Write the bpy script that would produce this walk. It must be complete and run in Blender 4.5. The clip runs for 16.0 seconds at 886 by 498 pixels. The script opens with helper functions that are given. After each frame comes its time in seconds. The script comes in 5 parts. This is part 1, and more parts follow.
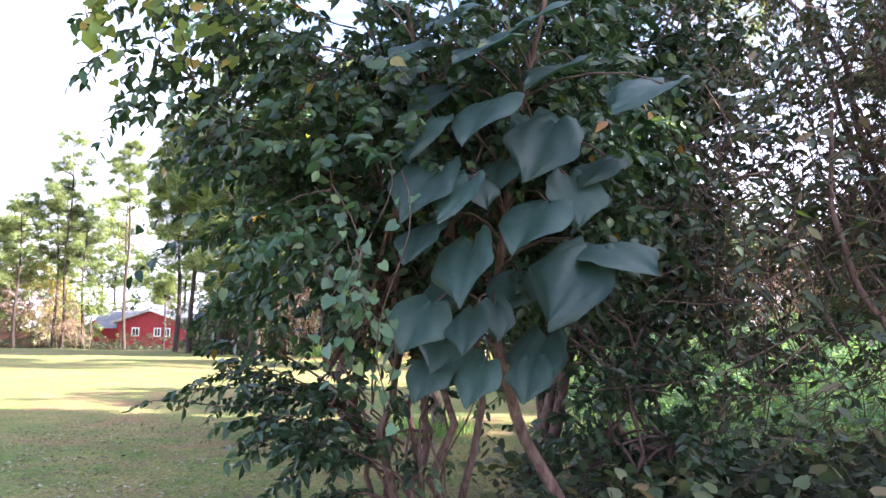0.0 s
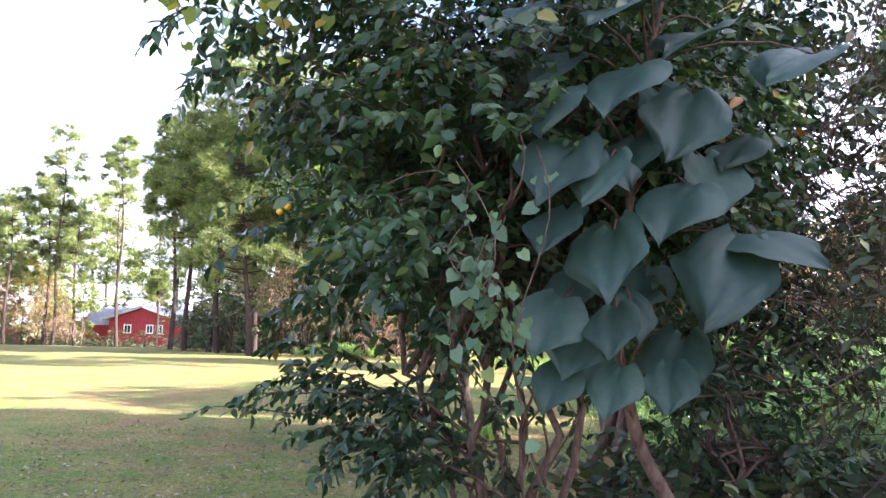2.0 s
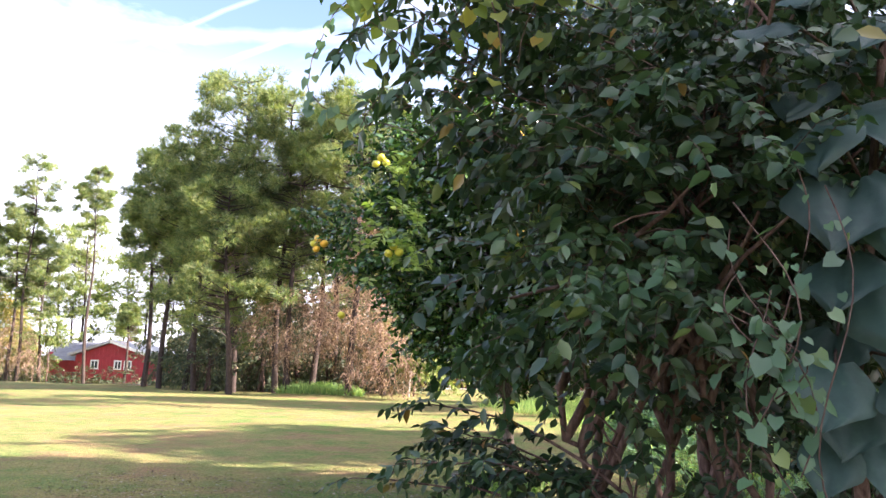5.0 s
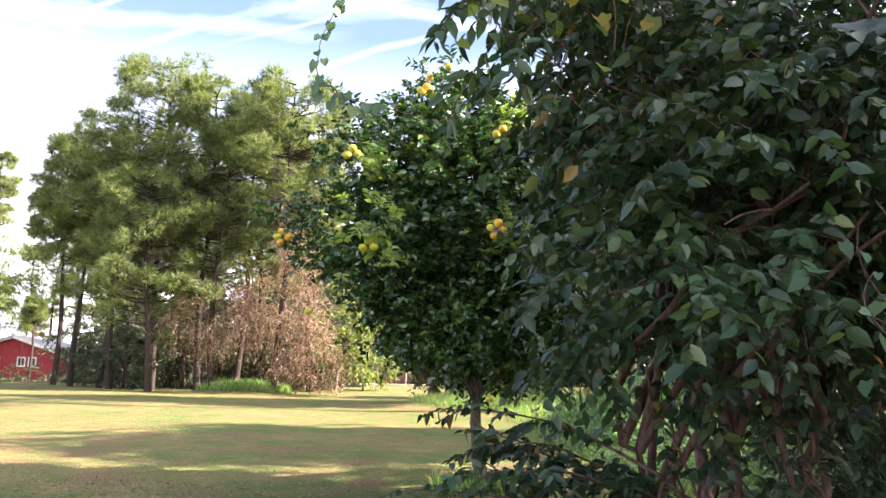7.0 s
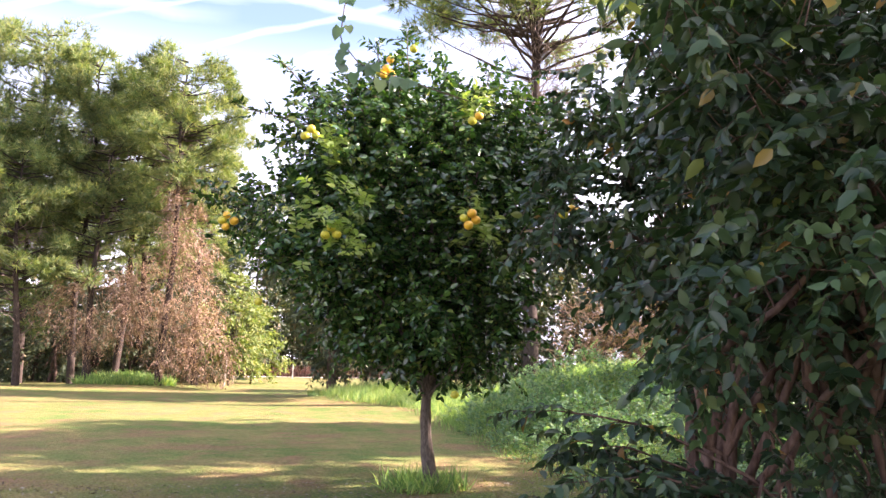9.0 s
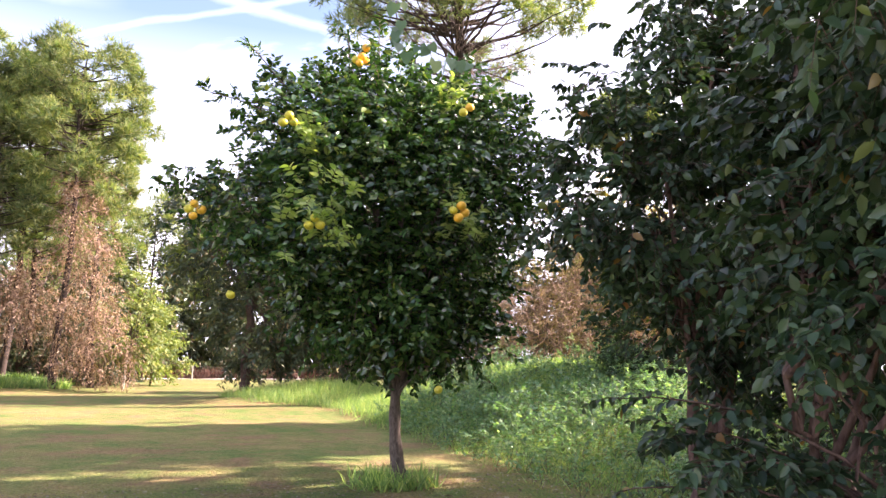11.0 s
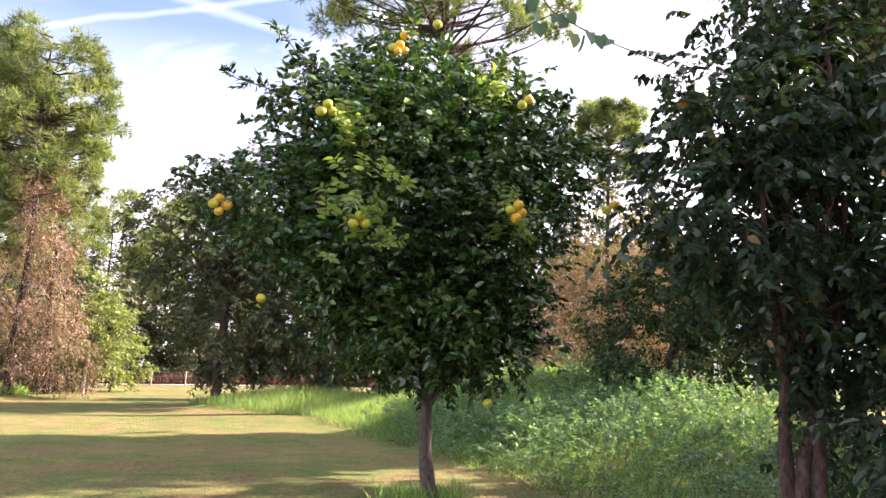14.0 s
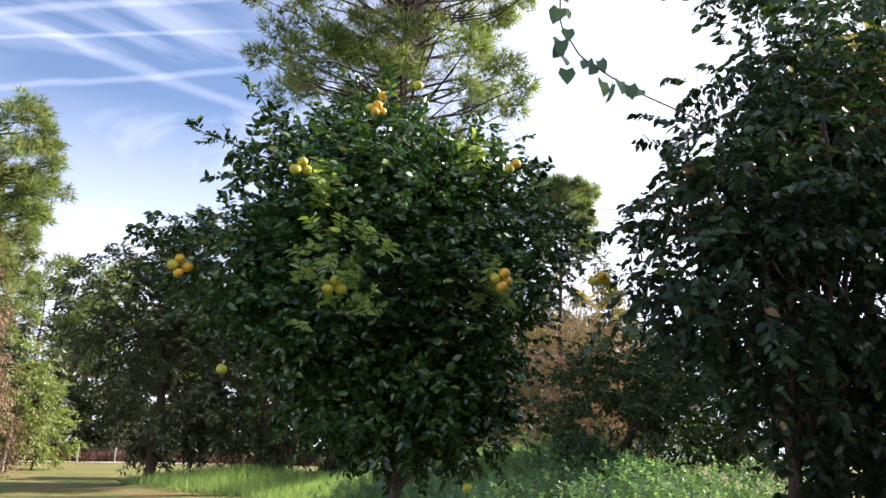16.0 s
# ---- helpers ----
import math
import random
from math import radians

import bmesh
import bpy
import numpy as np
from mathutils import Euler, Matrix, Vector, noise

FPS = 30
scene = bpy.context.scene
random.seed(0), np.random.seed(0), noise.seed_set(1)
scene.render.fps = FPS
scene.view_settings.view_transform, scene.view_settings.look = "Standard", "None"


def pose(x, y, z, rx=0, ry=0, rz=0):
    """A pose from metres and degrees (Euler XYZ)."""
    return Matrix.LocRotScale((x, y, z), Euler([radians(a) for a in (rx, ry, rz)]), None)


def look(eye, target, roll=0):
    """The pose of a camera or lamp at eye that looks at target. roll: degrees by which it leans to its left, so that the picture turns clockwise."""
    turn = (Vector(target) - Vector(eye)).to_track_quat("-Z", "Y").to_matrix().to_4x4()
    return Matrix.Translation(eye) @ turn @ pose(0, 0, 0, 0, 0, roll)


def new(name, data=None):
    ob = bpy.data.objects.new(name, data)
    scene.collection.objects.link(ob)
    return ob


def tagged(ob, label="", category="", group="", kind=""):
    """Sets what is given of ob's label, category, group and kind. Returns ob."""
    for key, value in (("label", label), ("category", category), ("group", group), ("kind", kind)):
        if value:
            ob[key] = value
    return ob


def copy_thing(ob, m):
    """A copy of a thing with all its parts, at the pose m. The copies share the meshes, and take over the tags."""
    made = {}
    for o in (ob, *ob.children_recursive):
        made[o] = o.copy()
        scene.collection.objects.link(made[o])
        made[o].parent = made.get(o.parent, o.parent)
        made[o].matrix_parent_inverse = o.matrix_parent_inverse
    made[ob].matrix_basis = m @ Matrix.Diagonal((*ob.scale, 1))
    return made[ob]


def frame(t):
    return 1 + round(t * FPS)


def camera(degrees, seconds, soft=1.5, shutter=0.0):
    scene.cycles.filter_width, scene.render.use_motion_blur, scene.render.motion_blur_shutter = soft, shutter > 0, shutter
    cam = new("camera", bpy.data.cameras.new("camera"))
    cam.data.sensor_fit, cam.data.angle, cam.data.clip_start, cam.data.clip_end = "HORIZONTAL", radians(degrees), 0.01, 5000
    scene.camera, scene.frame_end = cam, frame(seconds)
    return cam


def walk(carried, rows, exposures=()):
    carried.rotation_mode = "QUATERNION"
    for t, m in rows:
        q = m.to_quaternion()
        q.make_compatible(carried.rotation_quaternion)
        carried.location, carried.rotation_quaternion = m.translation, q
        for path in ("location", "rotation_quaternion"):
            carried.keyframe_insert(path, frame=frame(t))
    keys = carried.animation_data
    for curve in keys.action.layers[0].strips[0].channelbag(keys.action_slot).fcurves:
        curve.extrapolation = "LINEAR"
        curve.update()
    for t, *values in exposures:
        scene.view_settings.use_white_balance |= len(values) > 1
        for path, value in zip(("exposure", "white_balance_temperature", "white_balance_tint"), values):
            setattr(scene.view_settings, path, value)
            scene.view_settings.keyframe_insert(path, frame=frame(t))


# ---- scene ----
cam = camera(59.7, 16.0)
PATH = [
    (0, (0.636, -1.397, 1.393), (0.463, 0.583, 1.609), 0.8),
    (0.5, (0.552, -1.273, 1.408), (0.379, 0.706, 1.638), 0.7),
    (1, (0.403, -1.135, 1.416), (0.228, 0.84, 1.674), 1.4),
    (1.5, (0.182, -1.056, 1.39), (0.023, 0.922, 1.641), 1.2),
    (2, (-0.015, -0.952, 1.388), (-0.163, 1.031, 1.602), 1.2),
    (2.5, (-0.157, -0.89, 1.362), (-0.283, 1.099, 1.538), 2.4),
    (3, (-0.316, -0.711, 1.384), (-0.423, 1.276, 1.582), 2.1),
    (3.5, (-0.481, -0.637, 1.396), (-0.602, 1.343, 1.654), 2.5),
    (4, (-0.711, -0.525, 1.422), (-0.838, 1.45, 1.706), 1.8),
    (6.5, (-1.591, -0.487, 1.526), (-1.502, 1.484, 1.855), 1.7),
    (7, (-1.793, -0.251, 1.507), (-1.647, 1.721, 1.808), 1.3),
    (7.5, (-2.023, -0.166, 1.519), (-1.826, 1.797, 1.848), 1.3),
    (8, (-2.242, -0.029, 1.522), (-2.006, 1.929, 1.854), 2.5),
    (8.5, (-2.511, 0.059, 1.524), (-2.177, 2.006, 1.836), 1.5),
    (9, (-2.714, 0.251, 1.512), (-2.261, 2.177, 1.801), 1.5),
    (11.5, (-3.768, 0.841, 1.422), (-3.036, 2.676, 1.734), 1.0),
    (12, (-3.866, 1.071, 1.422), (-3.12, 2.893, 1.773), 1.2),
    (12.5, (-3.966, 1.264, 1.438), (-3.21, 3.075, 1.826), 2.1),
    (13, (-4.129, 1.409, 1.443), (-3.344, 3.209, 1.821), 1.5),
    (13.5, (-4.251, 1.494, 1.452), (-3.442, 3.29, 1.795), 0.8),
    (14, (-4.275, 1.623, 1.459), (-3.462, 3.424, 1.773), 1.4),
    (14.5, (-4.266, 1.797, 1.456), (-3.453, 3.594, 1.789), 2.2),
    (15, (-4.241, 2.006, 1.461), (-3.415, 3.779, 1.879), 2.9),
    (15.5, (-4.298, 2.124, 1.488), (-3.432, 3.859, 1.978), 2.6),
    (16, (-4.373, 2.214, 1.479), (-3.455, 3.917, 1.986), 1.8),
]
walk(cam, [(t, look(e, g, r)) for t, e, g, r in PATH], exposures=[(0, 2.95, 5900, 30), (4, 2.65, 6250, 28), (6.5, 2.45, 6500, 26), (9, 2.55, 6650, 34), (12.5, 2.3, 6700, 34), (14, 2.2, 6700, 32), (14.5, 2.2, 6650, 32), (15, 2.1, 6550, 32), (16, 1.5, 6150, 24)])

# ---------------------------------------------------------------- light
SUN_AZ, SUN_EL = 95.0, 29.0  # degrees from +y towards +x, and above the horizon
world = bpy.data.worlds.new("world")
scene.world = world
world.use_nodes = True
wn, wl = world.node_tree.nodes, world.node_tree.links
wn.clear()
w_out = wn.new("ShaderNodeOutputWorld")
w_sky = wn.new("ShaderNodeTexSky")
w_sky.sky_type, w_sky.sun_disc = "NISHITA", False
w_sky.sun_elevation, w_sky.sun_rotation = radians(SUN_EL), radians(SUN_AZ)
w_sky.air_density, w_sky.dust_density, w_sky.ozone_density = 1.2, 0.2, 2.0
w_bg = wn.new("ShaderNodeBackground")
w_bg.inputs["Strength"].default_value = 0.068
w_cl = wn.new("ShaderNodeBackground")
w_cl.inputs["Color"].default_value = (0.86, 0.93, 1.0, 1)
w_cl.inputs["Strength"].default_value = 0.62
w_co = wn.new("ShaderNodeTexCoord")
w_mp = wn.new("ShaderNodeMapping")
w_mp.inputs["Rotation"].default_value = (0, 0, radians(25))
w_mp.inputs["Scale"].default_value = (1.3, 3.4, 4.2)
w_nz = wn.new("ShaderNodeTexNoise")
w_nz.inputs["Scale"].default_value, w_nz.inputs["Detail"].default_value = 1.7, 9
w_nz.inputs["Roughness"].default_value, w_nz.inputs["Distortion"].default_value = 0.58, 0.9
w_rp = wn.new("ShaderNodeMapRange")
w_rp.inputs["From Min"].default_value, w_rp.inputs["From Max"].default_value = 0.48, 0.86
w_rp.inputs["To Max"].default_value = 0.8
w_sx = wn.new("ShaderNodeSeparateXYZ")
w_hz = wn.new("ShaderNodeMapRange")  # haze towards the horizon
w_hz.inputs["From Min"].default_value, w_hz.inputs["From Max"].default_value = 0.4, 0.1
w_mx = wn.new("ShaderNodeMath")
w_mx.operation, w_mx.use_clamp = "ADD", True
w_mix = wn.new("ShaderNodeMixShader")
wl.new(w_co.outputs["Generated"], w_mp.inputs["Vector"])
wl.new(w_mp.outputs["Vector"], w_nz.inputs["Vector"])
wl.new(w_nz.outputs["Fac"], w_rp.inputs["Value"])
wl.new(w_co.outputs["Generated"], w_sx.inputs["Vector"])
wl.new(w_sx.outputs["Z"], w_hz.inputs["Value"])
wl.new(w_rp.outputs["Result"], w_mx.inputs[0])
wl.new(w_hz.outputs["Result"], w_mx.inputs[1])
wl.new(w_sky.outputs["Color"], w_bg.inputs["Color"])
w_dot = wn.new("ShaderNodeVectorMath")
w_dot.operation = "DOT_PRODUCT"
w_dot.inputs[1].default_value = (math.sin(radians(SUN_AZ)) * math.cos(radians(SUN_EL)), math.cos(radians(SUN_AZ)) * math.cos(radians(SUN_EL)), math.sin(radians(SUN_EL)))
w_gl = wn.new("ShaderNodeMapRange")  # thin bright veil round the sun
w_gl.inputs["From Min"].default_value, w_gl.inputs["From Max"].default_value = 0.3, 0.85
w_ad = wn.new("ShaderNodeMath")
w_ad.operation, w_ad.use_clamp = "ADD", True
wl.new(w_co.outputs["Generated"], w_dot.inputs[0])
wl.new(w_dot.outputs["Value"], w_gl.inputs["Value"])
wl.new(w_mx.outputs["Value"], w_ad.inputs[0])
wl.new(w_gl.outputs["Result"], w_ad.inputs[1])
# vapour trails: the plane that each lies in, its middle, its half width
TRAILS = [((0.3227, 0.4505, -0.8324), (-0.341, 0.876, 0.342), 0.0052),
          ((0.3618, 0.5056, -0.7832), (-0.373, 0.848, 0.375), 0.0039),
          ((-0.0263, 0.401, -0.9157), (-0.275, 0.878, 0.392), 0.0117),
          ((0.3266, 0.3725, -0.8686), (0.059, 0.909, 0.412), 0.0052),
          ((0.3018, 0.4331, -0.8493), (0.566, 0.636, 0.525), 0.0052),
          ((-0.1303, 0.4336, -0.8917), (0.084, 0.901, 0.426), 0.0091),
          ((0.2884, 0.4247, -0.8582), (0.001, 0.896, 0.444), 0.0033),
          ((0.3384, 0.4448, -0.8292), (0.017, 0.878, 0.478), 0.0059)]


def w_node(kind, a, b=None, operation=None):
    k = wn.new(kind)
    if operation:
        k.operation = operation
    for i, v in enumerate((a, b)):
        if isinstance(v, bpy.types.NodeSocket):
            wl.new(v, k.inputs[i])
        elif v is not None:
            k.inputs[i].default_value = v
    return k


w_fine = wn.new("ShaderNodeTexNoise")
w_fine.inputs["Scale"].default_value, w_fine.inputs["Detail"].default_value = 14, 5
wl.new(w_co.outputs["Generated"], w_fine.inputs["Vector"])
w_wob = w_node("ShaderNodeMath", w_fine.outputs["Fac"], 0.5, "SUBTRACT")
w_sum = w_ad.outputs["Value"]
for trail_n, trail_m, trail_w in TRAILS:
    off = w_node("ShaderNodeVectorMath", w_co.outputs["Generated"], trail_n, "DOT_PRODUCT").outputs["Value"]
    wob = w_node("ShaderNodeMath", w_wob.outputs[0], trail_w * 2.2, "MULTIPLY")
    off = w_node("ShaderNodeMath", w_node("ShaderNodeMath", off, wob.outputs[0], "ADD").outputs[0], None, "ABSOLUTE")
    core = w_node("ShaderNodeMapRange", off.outputs[0])
    core.inputs["From Min"].default_value, core.inputs["From Max"].default_value = trail_w, trail_w * 0.25
    mid = w_node("ShaderNodeVectorMath", w_co.outputs["Generated"], trail_m, "DOT_PRODUCT")
    fade = w_node("ShaderNodeMapRange", mid.outputs["Value"])
    fade.inputs["From Min"].default_value, fade.inputs["From Max"].default_value = 0.972, 0.995
    both = w_node("ShaderNodeMath", w_node("ShaderNodeMath", core.outputs[0], fade.outputs[0], "MULTIPLY").outputs[0], 0.17, "MULTIPLY")
    more = w_node("ShaderNodeMath", w_sum, both.outputs[0], "ADD")
    more.use_clamp = True
    w_sum = more.outputs[0]
wl.new(w_sum, w_mix.inputs["Fac"])
wl.new(w_bg.outputs["Background"], w_mix.inputs[1])
wl.new(w_cl.outputs["Background"], w_mix.inputs[2])
wl.new(w_mix.outputs["Shader"], w_out.inputs["Surface"])

sun = new("sun", bpy.data.lights.new("sun", "SUN"))
sun.data.energy, sun.data.angle, sun.data.color = 5.0, radians(0.6), (1.0, 0.92, 0.78)
sa, se = radians(SUN_AZ), radians(SUN_EL)
TO_SUN = Vector((math.sin(sa) * math.cos(se), math.cos(sa) * math.cos(se), math.sin(se)))
sun.matrix_world = look(TO_SUN * 60, (0, 0, 0))


# ---------------------------------------------------------------- materials
def material(name):
    m = bpy.data.materials.new(name)
    m.use_nodes = True
    nt = m.node_tree
    return m, nt, nt.nodes["Principled BSDF"]


def ramp_node(nt, stops):
    r = nt.nodes.new("ShaderNodeValToRGB")
    e = r.color_ramp.elements
    while len(e) < len(stops):
        e.new(0.5)
    for k, (p, c) in zip(e, stops):
        k.position, k.color = p, (*c, 1)
    return r


def noise_node(nt, scale, detail=4, rough=0.55, space="Object"):
    co = nt.nodes.new("ShaderNodeTexCoord")
    n = nt.nodes.new("ShaderNodeTexNoise")
    n.inputs["Scale"].default_value, n.inputs["Detail"].default_value = scale, detail
    n.inputs["Roughness"].default_value = rough
    nt.links.new(co.outputs[space], n.inputs["Vector"])
    return n


def mix_node(nt, fac, a, b, mode="MIX"):
    x = nt.nodes.new("ShaderNodeMix")
    x.data_type, x.blend_type = "RGBA", mode
    for sock, v in ((0, fac), (6, a), (7, b)):
        if isinstance(v, bpy.types.NodeSocket):
            nt.links.new(v, x.inputs[sock])
        else:
            x.inputs[sock].default_value = v if sock == 0 else (*v, 1)
    return x.outputs[2]


def bump(nt, bsdf, height, strength, distance):
    b = nt.nodes.new("ShaderNodeBump")
    b.inputs["Strength"].default_value, b.inputs["Distance"].default_value = strength, distance
    nt.links.new(height, b.inputs["Height"])
    nt.links.new(b.outputs["Normal"], bsdf.inputs["Normal"])


def leaf_material(name, stops, rough=0.45, through_light=0.3, spec=0.5, blotch=0.5):
    """Leaves: a colour for each leaf by island, blotches over the crown, and light through the blade."""
    m, nt, b = material(name)
    g = nt.nodes.new("ShaderNodeNewGeometry")
    r = ramp_node(nt, stops)
    nt.links.new(g.outputs["Random Per Island"], r.inputs["Fac"])
    n = noise_node(nt, 0.9, 3)
    hv = nt.nodes.new("ShaderNodeHueSaturation")
    mr = nt.nodes.new("ShaderNodeMapRange")
    mr.inputs["From Min"].default_value, mr.inputs["From Max"].default_value = 0.3, 0.7
    mr.inputs["To Min"].default_value, mr.inputs["To Max"].default_value = 1 - blotch * 0.6, 1 + blotch * 0.6
    nt.links.new(n.outputs["Fac"], mr.inputs["Value"])
    nt.links.new(mr.outputs["Result"], hv.inputs["Value"])
    nt.links.new(r.outputs["Color"], hv.inputs["Color"])
    nt.links.new(hv.outputs["Color"], b.inputs["Base Color"])
    b.inputs["Roughness"].default_value = rough
    b.inputs["Specular IOR Level"].default_value = spec
    if through_light:
        tr = nt.nodes.new("ShaderNodeBsdfTranslucent")
        sat = nt.nodes.new("ShaderNodeMix")
        sat.data_type, sat.blend_type = "RGBA", "MULTIPLY"
        sat.inputs[0].default_value = 1.0
        sat.inputs[7].default_value = (1.5, 1.6, 0.6, 1)
        nt.links.new(hv.outputs["Color"], sat.inputs[6])
        nt.links.new(sat.outputs[2], tr.inputs["Color"])
        mx = nt.nodes.new("ShaderNodeMixShader")
        mx.inputs["Fac"].default_value = through_light
        nt.links.new(b.outputs["BSDF"], mx.inputs[1])
        nt.links.new(tr.outputs["BSDF"], mx.inputs[2])
        nt.links.new(mx.outputs["Shader"], nt.nodes["Material Output"].inputs["Surface"])
    return m


def bark_material(name, c1, c2, scale=6.0, stretch=5.0):
    m, nt, b = material(name)
    co = nt.nodes.new("ShaderNodeTexCoord")
    mp = nt.nodes.new("ShaderNodeMapping")
    mp.inputs["Scale"].default_value = (stretch, stretch, 1)
    n = nt.nodes.new("ShaderNodeTexNoise")
    n.inputs["Scale"].default_value, n.inputs["Detail"].default_value = scale, 7
    n.inputs["Distortion"].default_value = 0.6
    nt.links.new(co.outputs["Object"], mp.inputs["Vector"])
    nt.links.new(mp.outputs["Vector"], n.inputs["Vector"])
    r = ramp_node(nt, [(0.3, c1), (0.7, c2)])
    nt.links.new(n.outputs["Fac"], r.inputs["Fac"])
    big = noise_node(nt, 1.3, 3)
    col = mix_node(nt, 0.5, r.outputs["Color"], big.outputs["Fac"], "OVERLAY")
    nt.links.new(col, b.inputs["Base Color"])
    b.inputs["Roughness"].default_value = 0.9
    b.inputs["Specular IOR Level"].default_value = 0.2
    bump(nt, b, n.outputs["Fac"], 0.8, 0.02)
    return m


def paint_material(name, c, rough=0.6, vary=0.12, scale=3.0):
    m, nt, b = material(name)
    n = noise_node(nt, scale, 6)
    r = ramp_node(nt, [(0.3, tuple(v * (1 - vary * 2) for v in c)), (0.7, tuple(min(1, v * (1 + vary)) for v in c))])
    nt.links.new(n.outputs["Fac"], r.inputs["Fac"])
    nt.links.new(r.outputs["Color"], b.inputs["Base Color"])
    b.inputs["Roughness"].default_value = rough
    bump(nt, b, n.outputs["Fac"], 0.2, 0.01)
    return m


SHRUB_LEAF = leaf_material("shrub_leaf", [(0, (0.012, 0.032, 0.014)), (0.5, (0.028, 0.062, 0.026)), (0.9, (0.06, 0.105, 0.05)), (0.993, (0.1, 0.13, 0.04)), (0.996, (0.26, 0.16, 0.04)), (1, (0.34, 0.15, 0.05))], 0.36, 0.2, 0.4, 0.8)
VINE_LEAF = leaf_material("vine_leaf", [(0, (0.055, 0.115, 0.06)), (0.7, (0.095, 0.18, 0.09)), (1, (0.17, 0.23, 0.07))], 0.45, 0.3)
YELLOW_VINE = leaf_material("yellowing_vine_leaf", [(0, (0.1, 0.16, 0.04)), (0.6, (0.2, 0.24, 0.05)), (0.9, (0.32, 0.27, 0.06)), (1, (0.4, 0.2, 0.05))], 0.5, 0.6)
CITRUS_LEAF = leaf_material("citrus_leaf", [(0, (0.016, 0.05, 0.012)), (0.6, (0.032, 0.088, 0.02)), (0.92, (0.08, 0.165, 0.035)), (1, (0.22, 0.27, 0.06))], 0.24, 0.16, 0.8)
CITRUS_YOUNG = leaf_material("citrus_young_leaf", [(0, (0.15, 0.24, 0.06)), (1, (0.3, 0.37, 0.13))], 0.35, 0.45)
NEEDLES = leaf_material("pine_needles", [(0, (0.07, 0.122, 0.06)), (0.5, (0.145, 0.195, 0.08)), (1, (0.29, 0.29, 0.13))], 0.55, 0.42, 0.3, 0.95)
RUSSET = leaf_material("russet_brush", [(0, (0.05, 0.025, 0.022)), (1, (0.15, 0.075, 0.055))], 0.85, 0.1, 0.2)
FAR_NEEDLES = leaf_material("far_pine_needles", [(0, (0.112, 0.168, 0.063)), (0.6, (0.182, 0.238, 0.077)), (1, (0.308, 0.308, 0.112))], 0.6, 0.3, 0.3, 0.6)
WOODS_LEAF = leaf_material("woods_leaf", [(0, (0.028, 0.046, 0.024)), (0.6, (0.055, 0.08, 0.036)), (0.9, (0.11, 0.12, 0.05)), (1, (0.2, 0.14, 0.08))], 0.5, 0.2)
AUTUMN_LEAF = leaf_material("autumn_leaf", [(0, (0.15, 0.15, 0.037)), (0.5, (0.25, 0.237, 0.062)), (1, (0.338, 0.213, 0.088))], 0.6, 0.3)
DEAD_VINE = leaf_material("dead_vine", [(0, (0.12, 0.075, 0.06)), (0.5, (0.26, 0.17, 0.13)), (1, (0.42, 0.3, 0.22))], 0.85, 0.2, 0.2)
GRASS_TALL = leaf_material("tall_grass", [(0, (0.1, 0.19, 0.075)), (0.6, (0.19, 0.31, 0.11)), (1, (0.4, 0.45, 0.19))], 0.55, 0.45, 0.25)
WEED_LEAF = leaf_material("weed_leaf", [(0, (0.07, 0.155, 0.078)), (0.6, (0.125, 0.24, 0.13)), (1, (0.25, 0.35, 0.19))], 0.45, 0.45, 0.5)
MOUND_LEAF = leaf_material("mound_vine_leaf", [(0, (0.02, 0.04, 0.018)), (0.6, (0.035, 0.07, 0.025)), (1, (0.09, 0.14, 0.04))], 0.6, 0.2, 0.25)
GRASS_SHORT = leaf_material("short_grass", [(0, (0.08, 0.13, 0.03)), (0.5, (0.17, 0.18, 0.05)), (1, (0.34, 0.27, 0.11))], 0.6, 0.3, 0.3)
LITTER = leaf_material("leaf_litter", [(0, (0.1, 0.07, 0.05)), (0.6, (0.22, 0.17, 0.12)), (1, (0.34, 0.3, 0.24))], 0.8, 0.1, 0.2)
PINE_BARK = bark_material("pine_bark", (0.022, 0.017, 0.015), (0.085, 0.062, 0.052))
SHRUB_BARK = bark_material("shrub_bark", (0.06, 0.032, 0.026), (0.19, 0.125, 0.1), 9, 3)
CITRUS_BARK = bark_material("citrus_bark", (0.06, 0.045, 0.035), (0.2, 0.16, 0.13), 12, 3)
DEAD_TWIG = bark_material("dead_twig_bark", (0.14, 0.1, 0.09), (0.36, 0.28, 0.25), 8, 2)
TWIG = bark_material("twig_bark", (0.05, 0.03, 0.025), (0.15, 0.1, 0.08), 14, 2)


